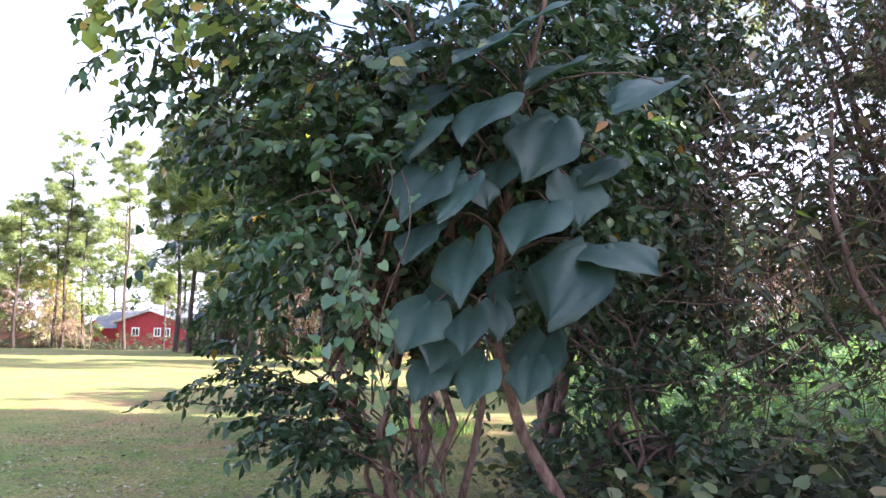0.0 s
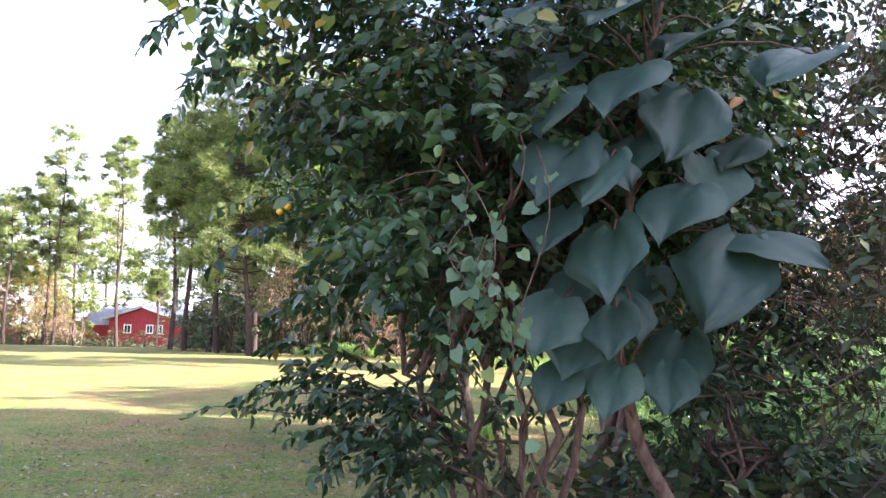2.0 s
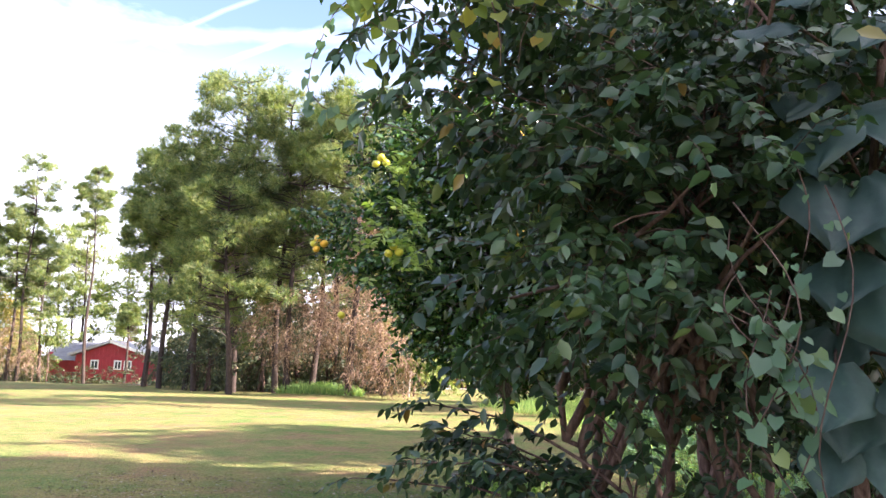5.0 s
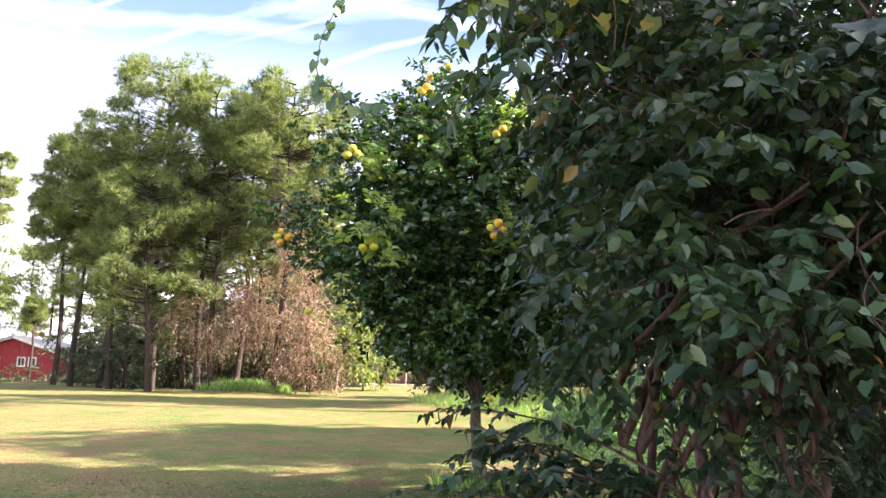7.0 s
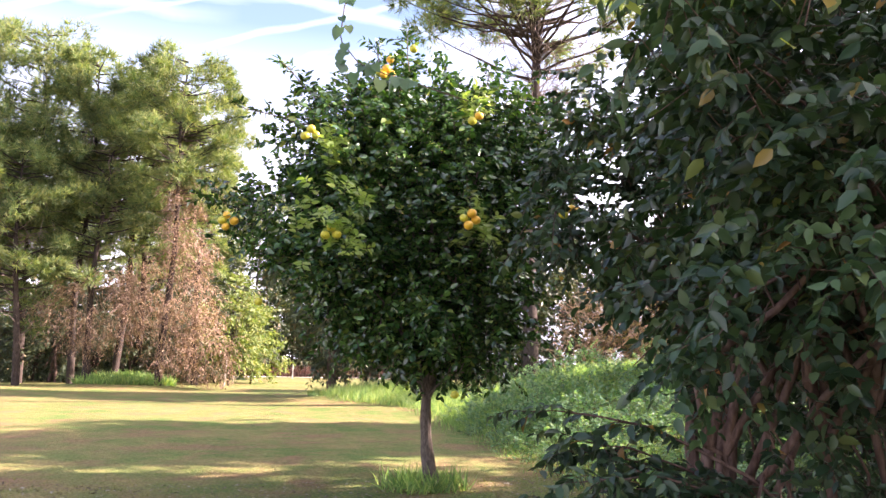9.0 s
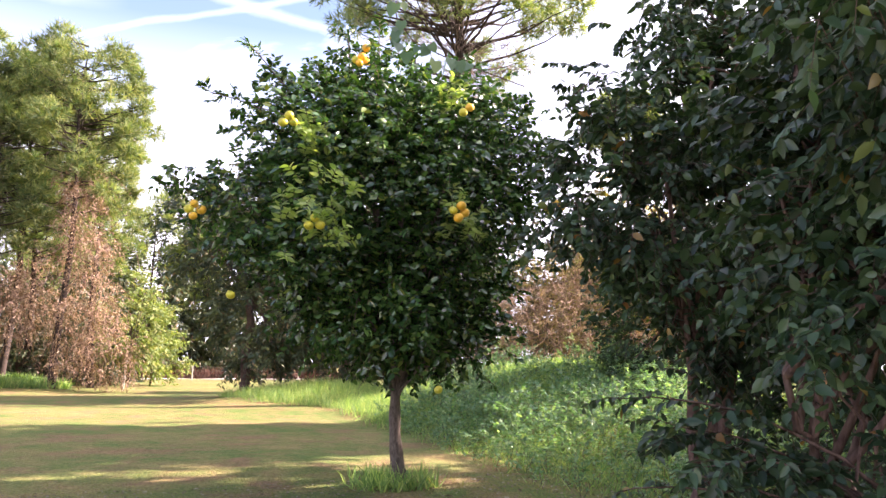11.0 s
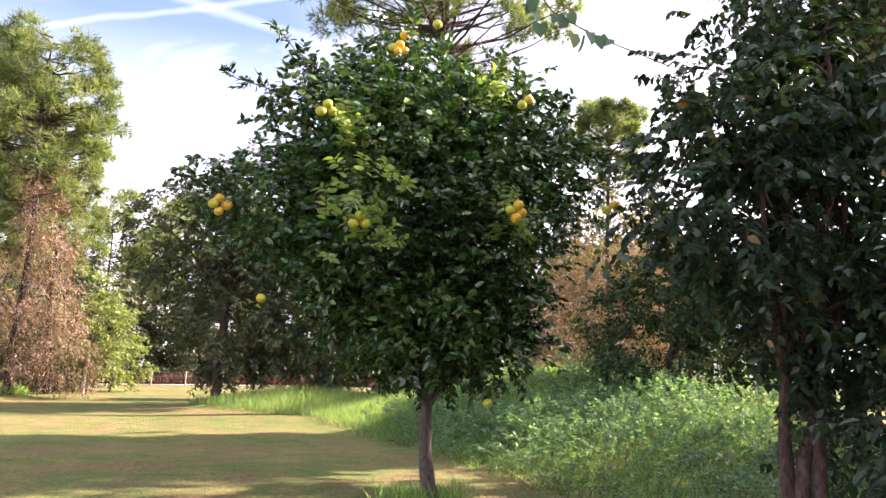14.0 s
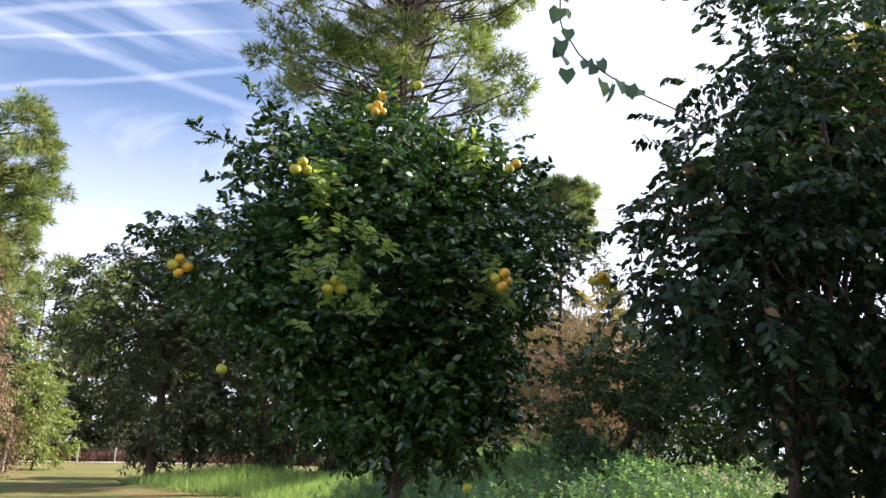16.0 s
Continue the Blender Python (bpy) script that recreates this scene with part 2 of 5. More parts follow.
def big_leaf_material():
    m, nt, b = material("broad_leaf")
    n = noise_node(nt, 9, 5)
    n2 = noise_node(nt, 60, 3)
    r = ramp_node(nt, [(0.25, (0.017, 0.042, 0.037)), (0.6, (0.028, 0.062, 0.05)), (0.85, (0.05, 0.1, 0.06))])
    nt.links.new(n.outputs["Fac"], r.inputs["Fac"])
    o = nt.nodes.new("ShaderNodeObjectInfo")
    hv = nt.nodes.new("ShaderNodeHueSaturation")
    mr = nt.nodes.new("ShaderNodeMapRange")
    mr.inputs["To Min"].default_value, mr.inputs["To Max"].default_value = 0.7, 1.3
    nt.links.new(o.outputs["Random"], mr.inputs["Value"])
    nt.links.new(mr.outputs["Result"], hv.inputs["Value"])
    nt.links.new(r.outputs["Color"], hv.inputs["Color"])
    nt.links.new(hv.outputs["Color"], b.inputs["Base Color"])
    b.inputs["Roughness"].default_value = 0.55
    bump(nt, b, n2.outputs["Fac"], 0.25, 0.004)
    tr = nt.nodes.new("ShaderNodeBsdfTranslucent")
    tr.inputs["Color"].default_value = (0.06, 0.15, 0.04, 1)
    mx = nt.nodes.new("ShaderNodeMixShader")
    mx.inputs["Fac"].default_value = 0.2
    nt.links.new(b.outputs["BSDF"], mx.inputs[1])
    nt.links.new(tr.outputs["BSDF"], mx.inputs[2])
    nt.links.new(mx.outputs["Shader"], nt.nodes["Material Output"].inputs["Surface"])
    return m


def ground_material():
    m, nt, b = material("lawn")
    a = noise_node(nt, 0.22, 6, 0.6)
    c = noise_node(nt, 1.7, 8, 0.65)
    d = noise_node(nt, 22, 6, 0.7)
    rd = ramp_node(nt, [(0.32, (0, 0, 0)), (0.68, (1, 1, 1))])
    nt.links.new(d.outputs["Fac"], rd.inputs["Fac"])
    fine = noise_node(nt, 90, 4, 0.7)
    grain = mix_node(nt, 0.5, rd.outputs["Color"], fine.outputs["Fac"], "OVERLAY")
    green = mix_node(nt, grain, (0.042, 0.086, 0.02), (0.175, 0.245, 0.062))
    straw = mix_node(nt, grain, (0.13, 0.092, 0.037), (0.38, 0.31, 0.122))
    ra = ramp_node(nt, [(0.41, (0, 0, 0)), (0.6, (1, 1, 1))])
    nt.links.new(a.outputs["Fac"], ra.inputs["Fac"])
    rc = ramp_node(nt, [(0.43, (0, 0, 0)), (0.59, (1, 1, 1))])
    nt.links.new(c.outputs["Fac"], rc.inputs["Fac"])
    f = mix_node(nt, 0.5, ra.outputs["Color"], rc.outputs["Color"])
    col = mix_node(nt, f, green, straw)
    e = noise_node(nt, 0.75, 7, 0.68)
    re = ramp_node(nt, [(0.5, (0, 0, 0)), (0.64, (0.8, 0.8, 0.8))])
    nt.links.new(e.outputs["Fac"], re.inputs["Fac"])
    dirt = mix_node(nt, grain, (0.11, 0.065, 0.035), (0.37, 0.215, 0.12))
    col = mix_node(nt, re.outputs["Color"], col, dirt)
    nt.links.new(col, b.inputs["Base Color"])
    b.inputs["Roughness"].default_value = 0.95
    b.inputs["Specular IOR Level"].default_value = 0.15
    bump(nt, b, d.outputs["Fac"], 0.9, 0.05)
    return m


BIG_LEAF, LAWN = big_leaf_material(), ground_material()
RED_PAINT = paint_material("red_board_paint", (0.36, 0.03, 0.045), 0.6)
ROOF_METAL = paint_material("grey_roofing", (0.42, 0.42, 0.45), 0.45)
WHITE_TRIM = paint_material("white_trim_paint", (0.78, 0.78, 0.76), 0.5, 0.05)
WINDOW_GLASS = paint_material("dark_window_glass", (0.04, 0.05, 0.06), 0.08, 0.05)
OLD_WOOD = bark_material("weathered_wood", (0.25, 0.23, 0.2), (0.5, 0.47, 0.42), 8, 4)
BROWN_BOARD = paint_material("brown_boards", (0.2, 0.1, 0.07), 0.8)
ROAD = paint_material("pale_gravel", (0.5, 0.46, 0.42), 0.9)
WIRE = paint_material("dark_wire", (0.04, 0.04, 0.045), 0.5)
RIND = paint_material("citrus_rind", (0.75, 0.42, 0.03), 0.4, 0.15, 14)
RIND_GREEN = paint_material("unripe_citrus_rind", (0.55, 0.5, 0.04), 0.4, 0.2, 14)


# ---------------------------------------------------------------- mesh helpers
rng = np.random.default_rng(7)


def unit(v):
    return v / np.maximum(np.linalg.norm(v, axis=-1, keepdims=True), 1e-9)


def mesh_ob(name, verts, faces, mat, parent=None, smooth=True, label=""):
    """faces: list of index arrays, each (n, k)."""
    me = bpy.data.meshes.new(name)
    verts = np.asarray(verts, dtype=np.float32)
    faces = [np.asarray(f, dtype=np.int32) for f in faces if len(f)]
    loops = np.concatenate([f.ravel() for f in faces])
    totals = np.concatenate([np.full(len(f), f.shape[1], dtype=np.int32) for f in faces])
    starts = np.concatenate(([0], np.cumsum(totals)[:-1])).astype(np.int32)
    me.vertices.add(len(verts))
    me.vertices.foreach_set("co", verts.ravel())
    me.loops.add(len(loops))
    me.loops.foreach_set("vertex_index", loops)
    me.polygons.add(len(totals))
    me.polygons.foreach_set("loop_start", starts)
    me.polygons.foreach_set("loop_total", totals)
    me.polygons.foreach_set("use_smooth", np.full(len(totals), smooth))
    me.update(calc_edges=True)
    me.validate()
    me.materials.append(mat)
    ob = new(name, me)
    ob.parent = parent
    if label:
        tagged(ob, label)
    return ob


def part(name, bm, mat, parent, label=""):
    me = bpy.data.meshes.new(name)
    bm.to_mesh(me)
    bm.free()
    me.materials.append(mat)
    ob = new(name, me)
    ob.parent = parent
    if label:
        tagged(ob, label)
    return ob


def thing(name, at, label, category, group="", kind=""):
    return tagged(placed(new(name), at), label, category, group, kind)


def placed(ob, at):
    ob.location = at
    return ob


class Soup:
    """Gathers many small pieces for one mesh."""

    def __init__(self):
        self.v, self.f, self.n = [], {}, 0

    def add(self, verts, faces):
        verts = np.asarray(verts)
        for f in faces:
            f = np.asarray(f)
            if len(f):
                self.f.setdefault(f.shape[1], []).append(f + self.n)
        self.v.append(verts)
        self.n += len(verts)

    def stamp(self, tv, tf, pos, side, along, up, size):
        """Copies of a template: x to side, y to along, z to up."""
        n, k = len(pos), len(tv)
        size = np.asarray(size)
        s = size[:, None, None] if size.ndim == 1 else size[:, None, :]
        t = tv[None] * s
        v = pos[:, None] + t[..., 0:1] * side[:, None] + t[..., 1:2] * along[:, None] + t[..., 2:3] * up[:, None]
        off = (np.arange(n) * k)[:, None, None]
        self.add(v.reshape(-1, 3), [(np.asarray(f)[None] + off).reshape(-1, np.asarray(f).shape[1]) for f in tf])

    def tube(self, pts, radii, sides=6):
        pts, radii = np.asarray(pts, float), np.asarray(radii, float)
        d = unit(np.gradient(pts, axis=0))
        ref = np.where(np.abs(d[:, 2:3]) > 0.9, np.array([[1.0, 0, 0]]), np.array([[0, 0, 1.0]]))
        a = unit(np.cross(d, ref))
        b = np.cross(d, a)
        ang = np.linspace(0, 2 * np.pi, sides, endpoint=False)
        ring = np.cos(ang)[None, :, None] * a[:, None] + np.sin(ang)[None, :, None] * b[:, None]
        v = pts[:, None] + ring * radii[:, None, None]
        i = np.arange(len(pts) - 1)[:, None] * sides
        j, j2 = np.arange(sides)[None], (np.arange(sides) + 1)[None] % sides
        q = np.stack([i + j, i + j2, i + sides + j2, i + sides + j], -1).reshape(-1, 4)
        self.add(v.reshape(-1, 3), [q])

    def ob(self, name, mat, parent=None, smooth=True, label="", kind=""):
        faces = [np.concatenate(f) for f in self.f.values()]
        return tagged(mesh_ob(name, np.concatenate(self.v), faces, mat, parent, smooth, label), kind=kind)


# leaf templates: x across, y along, z up
LEAF_V = np.array([(0, 0, 0), (0, 0.5, -0.03), (0, 1, -0.14), (0.21, 0.26, 0.06), (0.2, 0.6, 0.03), (-0.21, 0.26, 0.06), (-0.2, 0.6, 0.03)])
LEAF_F = [[(0, 3, 4, 1), (0, 1, 6, 5)], [(1, 4, 2), (1, 2, 6)]]
HEART_V = np.array([(0, 0, 0), (0, 0.45, -0.03), (0, 1, -0.12), (0.36, -0.14, 0.04), (0.5, 0.3, 0.05), (0.28, 0.7, 0), (-0.36, -0.14, 0.04), (-0.5, 0.3, 0.05), (-0.28, 0.7, 0)])
HEART_F = [[(0, 3, 4, 1), (1, 4, 5, 2), (0, 1, 7, 6), (1, 2, 8, 7)]]
SLIM_V = np.array([(0, 0, 0), (0.2, 0.45, 0.05), (0, 1, -0.05), (-0.2, 0.45, 0.05)])
SLIM_F = [[(0, 1, 2), (0, 2, 3)]]
BLADE_V = np.array([(-0.05, 0, 0), (0.05, 0, 0), (0.035, 0.55, 0.08), (-0.035, 0.55, 0.08), (0, 1, 0.32)])
BLADE_F = [[(0, 1, 2, 3)], [(3, 2, 4)]]


def tuft_template(n=9, seed=1):
    r = np.random.default_rng(seed)
    v, f = [], []
    for i in range(n):
        d = unit(np.array([r.normal(0, 0.75), 0.8, r.normal(0, 0.75)]))
        s = unit(np.cross(d, r.normal(size=3))) * 0.05
        v += [s, -s, d * r.uniform(0.8, 1.1)]
        f.append((3 * i, 3 * i + 1, 3 * i + 2))
    return np.array(v), [f]


TUFT_V, TUFT_F = tuft_template()
FAR_TUFT_V, FAR_TUFT_F = tuft_template(6, 2)


def rand_dirs(n, r=None):
    return unit((r or rng).normal(size=(n, 3)))


def frame_of(along, up_hint):
    side = unit(np.cross(along, up_hint))
    up = np.cross(side, along)
    return side, up


def in_blobs(blobs, n, shell, r, clump=0, spread=0.16):
    """Points in the ellipsoids (x, y, z, rx, ry, rz), towards their skins, and the outward way there. clump: so many points to a bunch."""
    if clump:
        p, d = in_blobs(blobs, n // clump, shell, r)
        p, d = np.repeat(p, clump, 0), np.repeat(d, clump, 0)
        flat = np.array([1.0, 1.0, 0.55])
        return p + r.normal(0, spread, p.shape) * flat, unit(d + r.normal(0, 0.35, d.shape))
    b = np.array(blobs, float)
    w = b[:, 3] * b[:, 4] * b[:, 5]
    k = r.choice(len(b), n, p=w / w.sum())
    d = rand_dirs(n, r)
    rad = r.random(n) ** (1 / (3 + shell * 6))
    p = b[k, :3] + d * b[k, 3:] * rad[:, None]
    return p, unit(d / b[k, 3:])


def leafy_twigs(leaves, wood, p, way, r, length=0.4, per=14, size=0.07, tv=LEAF_V, tf=LEAF_F, droop=0.35, flat=0.6, wr=0.003):
    """A twig at each point p along way, with leaves on both sides of it."""
    n = len(p)
    way = unit(way + r.normal(0, 0.45, (n, 3)))
    ln = length * r.uniform(0.55, 1.25, n)
    t = np.linspace(0.12, 1, per)
    sag = np.array([0, 0, -1.0]) * droop
    pts = p[:, None] + way[:, None] * (t[None, :, None] * ln[:, None, None]) + sag * (t[None, :, None] ** 2 * ln[:, None, None])
    axis = unit(way[:, None] + sag * 2 * t[None, :, None])
    side = unit(np.cross(axis, np.array([0, 0, 1.0]) + r.normal(0, 0.25, (n, 1, 3))))
    sgn = np.where(np.arange(per) % 2 == 0, 1.0, -1.0)[None, :, None]
    along = unit(axis * 0.55 + side * sgn * 0.9 + np.array([0, 0, -droop]) + r.normal(0, 0.3, (n, per, 3)))
    hint = unit(np.array([0, 0, 1.0]) * flat + r.normal(0, 0.5, (n, per, 3)))
    along, pts, hint = along.reshape(-1, 3), pts.reshape(-1, 3), hint.reshape(-1, 3)
    sd, up = frame_of(along, hint)
    leaves.stamp(tv, tf, pts, sd, along, up, size * r.uniform(0.6, 1.25, len(pts)))
    if wood is not None:
        q = np.stack([p, p + way * (0.5 * ln[:, None]) + sag * 0.25 * ln[:, None], p + way * ln[:, None] + sag * ln[:, None]], 1)
        a = unit(np.cross(way, np.array([0.3, 0.2, 1.0])))
        bb = np.cross(way, a)
        tri = np.stack([a, -0.5 * a + 0.87 * bb, -0.5 * a - 0.87 * bb], 1)
        rr = np.array([1.0, 0.8, 0.3]) * wr
        v = (q[:, :, None] + tri[:, None] * rr[None, :, None, None]).reshape(-1, 3)
        f = np.array([(s * 3 + j, s * 3 + (j + 1) % 3, s * 3 + 3 + (j + 1) % 3, s * 3 + 3 + j) for s in range(2) for j in range(3)])
        wood.add(v, [(f[None] + (np.arange(n) * 9)[:, None, None]).reshape(-1, 4)])


def limb(soup, a, b, r0, r1, r, sag=0.1, wob=0.08, seg=7, sides=6):
    a, b = np.asarray(a, float), np.asarray(b, float)
    t = np.linspace(0, 1, seg)[:, None]
    ln = np.linalg.norm(b - a)
    p = a + (b - a) * t
    p[:, 2] += sag * ln * np.sin(t[:, 0] * np.pi)
    p[1:-1] += r.normal(0, wob * ln / seg, (seg - 2, 3))
    soup.tube(p, r0 + (r1 - r0) * t[:, 0] ** 0.8, sides)
    return p


# ---------------------------------------------------------------- ground
GZ = -0.13


def bell(d):
    return np.exp(-d * d)


def ground_height(x, y):
    x, y = np.asarray(x, float), np.asarray(y, float)
    h = GZ + 0.03 * np.sin(x * 0.31 + 1.3) * np.sin(y * 0.23) + 0.02 * np.sin(x * 0.9 + y * 0.7)
    rise = np.clip((x - 2.0) / 6.5, 0, 1)
    rise = rise * rise * (3 - 2 * rise)
    h = h + 1.5 * rise * bell((y - 22.5) / 6.5) * bell(np.maximum(x - 10, 0) / 7)
    h = h + 0.6 * bell((x - 3.2) / 3.0) * bell((y - 31.5) / 2.2)
    h = h + 0.35 * bell((x + 9.0) / 2.2) * bell((y - 42) / 1.2)
    h = h + 0.35 * rise * bell((y - 12) / 5)
    far = np.clip((y - 52) / 22, 0, 1)
    return h - 1.1 * far * np.clip((-x - 18) / 14, 0, 1)


def graded(a, b, step, far_end, n):
    core = np.arange(a, b + 1e-6, step)
    out = np.geomspace(1, far_end, n)
    return np.concatenate([(a - out)[::-1], core, b + out])


def build_ground():
    gx, gy = graded(-30, 22, 0.5, 2500, 22), graded(-8, 70, 0.5, 2500, 22)
    xx, yy = np.meshgrid(gx, gy)
    v = np.stack([xx, yy, ground_height(xx, yy)], -1).reshape(-1, 3)
    nx, ny = len(gx), len(gy)
    i = (np.arange(ny - 1)[:, None] * nx + np.arange(nx - 1)[None]).ravel()
    ob = mesh_ob("ground", v, [np.stack([i, i + 1, i + nx + 1, i + nx], -1)], LAWN)
    tagged(ob, "mown lawn of patchy green and straw-brown grass", "lawn", kind="structure")


build_ground()


def grass(name, xs, ys, n, h0, h1, mat, label, keep=None, width=1.0, lean=0.5, seed=3):
    r = np.random.default_rng(seed)
    x, y = r.uniform(*xs, n), r.uniform(*ys, n)
    if keep is not None:
        k = keep(x, y, r)
        x, y = x[k], y[k]
    n = len(x)
    p = np.stack([x, y, ground_height(x, y) - 0.01], -1)
    along = unit(np.stack([r.normal(0, lean, n), r.normal(0, lean, n), np.ones(n)], -1))
    side, up = frame_of(along, rand_dirs(n, r))
    hh = r.uniform(h0, h1, n)
    s = Soup()
    s.stamp(BLADE_V, BLADE_F, p, side, along, up, np.stack([hh * 0 + width * (h0 + h1) / 2, hh, hh], -1))
    return tagged(s.ob(name, mat), label, "grass", kind="stuff")


def weed_edge(y):
    """How far to the left the tall weeds reach, along y."""
    return np.interp(y, [6, 10, 12.4, 16, 23, 27, 29, 33], [1.6, 1.7, 2.0, 2.1, 2.6, 2.6, 0.6, -0.6])


# ---------------------------------------------------------------- pines
def pine(name, at, height, seed, crown=(0.5, 1.0), radius=3.2, clumps=60, tufts=36, tuft=0.42, bare=0.15, label="", tv=TUFT_V, tf=TUFT_F, mat=None, trunk_r=0.19, squash=0.42, dead=0, top_round=True, cs=0.8, inner=0.35, rise=0.25, twiggy=5):
    r = np.random.default_rng(seed)
    ob = thing(name, at, label, "tree")
    wood, leaf, bare_wood = Soup(), Soup(), Soup()
    z = np.linspace(-0.3, height * 0.96, 14)
    lean = r.normal(0, 0.02, 2)
    tr = np.stack([lean[0] * z + 0.12 * np.sin(z * 0.5 + seed), lean[1] * z + 0.12 * np.cos(z * 0.45 + seed), z], -1)
    wood.tube(tr, trunk_r * (1.02 - z / height * 0.85), 8)
    lo, hi = crown[0] * height, crown[1] * height
    u = np.sort(r.random(clumps) ** 0.78)
    for i in range(clumps):
        f = u[i]
        zc = lo + (hi - lo) * f
        wide = radius * (np.sqrt(max(0.03, 1 - (2 * f - 0.85) ** 2 / 1.7)) if top_round else (1.05 - f) ** 0.7)
        a = r.uniform(0, 2 * np.pi)
        rad = wide * r.uniform(inner, 1.0) ** 0.7
        low = zc - rise * rad
        base = np.array([np.interp(low, z, tr[:, 0]), np.interp(low, z, tr[:, 1]), low])
        tip = np.array([base[0] + rad * np.cos(a), base[1] + rad * np.sin(a), zc + r.normal(0, 0.2)])
        limb(wood, base, tip, 0.05 * trunk_r / 0.19, 0.012, r, sag=-0.03, seg=5, sides=4)
        n = tufts
        cr = r.uniform(0.55, 1.05) * radius / 3.0 * cs
        d = rand_dirs(n, r)
        p = tip + d * np.array([cr, cr, cr * squash]) * (r.random((n, 1)) ** 0.45)
        way = unit(d + np.array([0, 0, 0.55]) + 0.3 * np.array([np.cos(a), np.sin(a), 0]))
        sd, up = frame_of(way, rand_dirs(n, r))
        leaf.stamp(tv, tf, p, sd, way, up, tuft * r.uniform(0.7, 1.2, n))
    for i in range(dead):
        zc = r.uniform(lo * 0.7, lo + (hi - lo) * 0.75)
        a = r.uniform(0, 2 * np.pi)
        base = np.array([np.interp(zc, z, tr[:, 0]), np.interp(zc, z, tr[:, 1]), zc])
        end = base + np.array([np.cos(a), np.sin(a), r.uniform(-0.1, 0.7)]) * r.uniform(0.8, radius * 0.8)
        q = limb(bare_wood, base, end, 0.03, 0.006, r, seg=6, sides=3, wob=0.25)
        for k in range(twiggy):
            limb(bare_wood, q[1 + k % 5], q[1 + k % 5] + r.normal(0, 0.5, 3) + np.array([0, 0, 0.2]), 0.012, 0.004, r, seg=4, sides=3, wob=0.3)
    wood.ob("trunk", PINE_BARK, ob)
    if dead:
        bare_wood.ob("dead_twigs", DEAD_TWIG, ob, smooth=False, label="bare grey-brown dead twigs", kind="stuff")
    leaf.ob("crown", mat or NEEDLES, ob, smooth=False)
    return ob


def gz(x, y):
    return float(ground_height(x, y))


def broad_tree(name, at, blobs, seed, label, leafmat, bark, base_r=0.14, twigs=900, per=12, size=0.11, length=0.5, limbs=26, tv=SLIM_V, tf=SLIM_F, category="tree", shell=0.4, stems=1, fork=0.35, clump=8, spread=0.22):
    """A tree or bush from crown blobs given relative to its foot."""
    r = np.random.default_rng(seed)
    ob = thing(name, at, label, category)
    wood, leaf, twig = Soup(), Soup(), Soup()
    b = np.array(blobs, float)
    mid = b[:, :3].mean(0)
    for s in range(stems):
        foot = np.array([r.normal(0, 0.12 * (stems > 1)), r.normal(0, 0.12 * (stems > 1)), -0.2])
        top = np.array([mid[0] * fork + r.normal(0, 0.25 * (stems > 1)), mid[1] * fork + r.normal(0, 0.2 * (stems > 1)), b[:, 2].min() * 0.5 + mid[2] * fork])
        st = limb(wood, foot, top, base_r, base_r * 0.7, r, sag=0, seg=8, sides=8)
        for i in range(limbs // stems):
            e, _ = in_blobs(blobs, 1, 0.0, r)
            q = limb(wood, st[-1 - (i % 2)], e[0], base_r * 0.5, 0.012, r, sag=0.12, seg=7, sides=5 if at[1] < 25 else 3)
            for k in (3, 4, 5) if at[1] < 25 else ():
                limb(wood, q[k], q[k] + unit(r.normal(size=3) + np.array([0, 0, 0.3])) * r.uniform(0.3, 0.8), 0.02, 0.005, r, seg=4, sides=3)
    p, way = in_blobs(blobs, twigs, shell, r, clump, spread)
    leafy_twigs(leaf, twig if at[1] < 25 else None, p, way, r, length, per, size, tv, tf, wr=0.005)
    wood.ob("trunk", bark, ob)
    if twig.v:
        twig.ob("twigs", TWIG, ob, kind="stuff")
    leaf.ob("crown", leafmat, ob)
    return ob


PINE_LABEL = "tall pine tree with a rounded green needle crown"
# the stand of pines beyond the lawn: x, y, height, crown radius, crown foot
GROVE = [(-14.7, 44.5, 19.4, 3.9, 0.42), (-12.0, 43.6, 17.6, 3.3, 0.42), (-17.0, 45.0, 15.4, 3.5, 0.3), (-7.3, 41.4, 17.2, 3.3, 0.5), (-9.9, 44.4, 16.6, 3.2, 0.42),
         (-9.4, 47.5, 17.0, 3.4, 0.35), (-14.0, 41.5, 11.5, 2.8, 0.26), (-11.0, 42.0, 13.6, 2.9, 0.38), (-6.0, 45.5, 14.6, 2.4, 0.4), (-20.2, 48.0, 15.2, 2.7, 0.56),
         (-18.2, 47.0, 14.0, 2.4, 0.5), (-21.9, 49.5, 12.6, 2.1, 0.6)]
for i, (x, y, h, rad, foot) in enumerate(GROVE):
    pine("pine_tree", (x, y, gz(x, y)), h, 20 + i, (foot, 1.0), rad, clumps=int(24 * rad), tufts=50, tuft=0.42, label=PINE_LABEL, dead=16, squash=0.55, cs=0.85, inner=0.5)["group"] = "pines beyond the lawn"

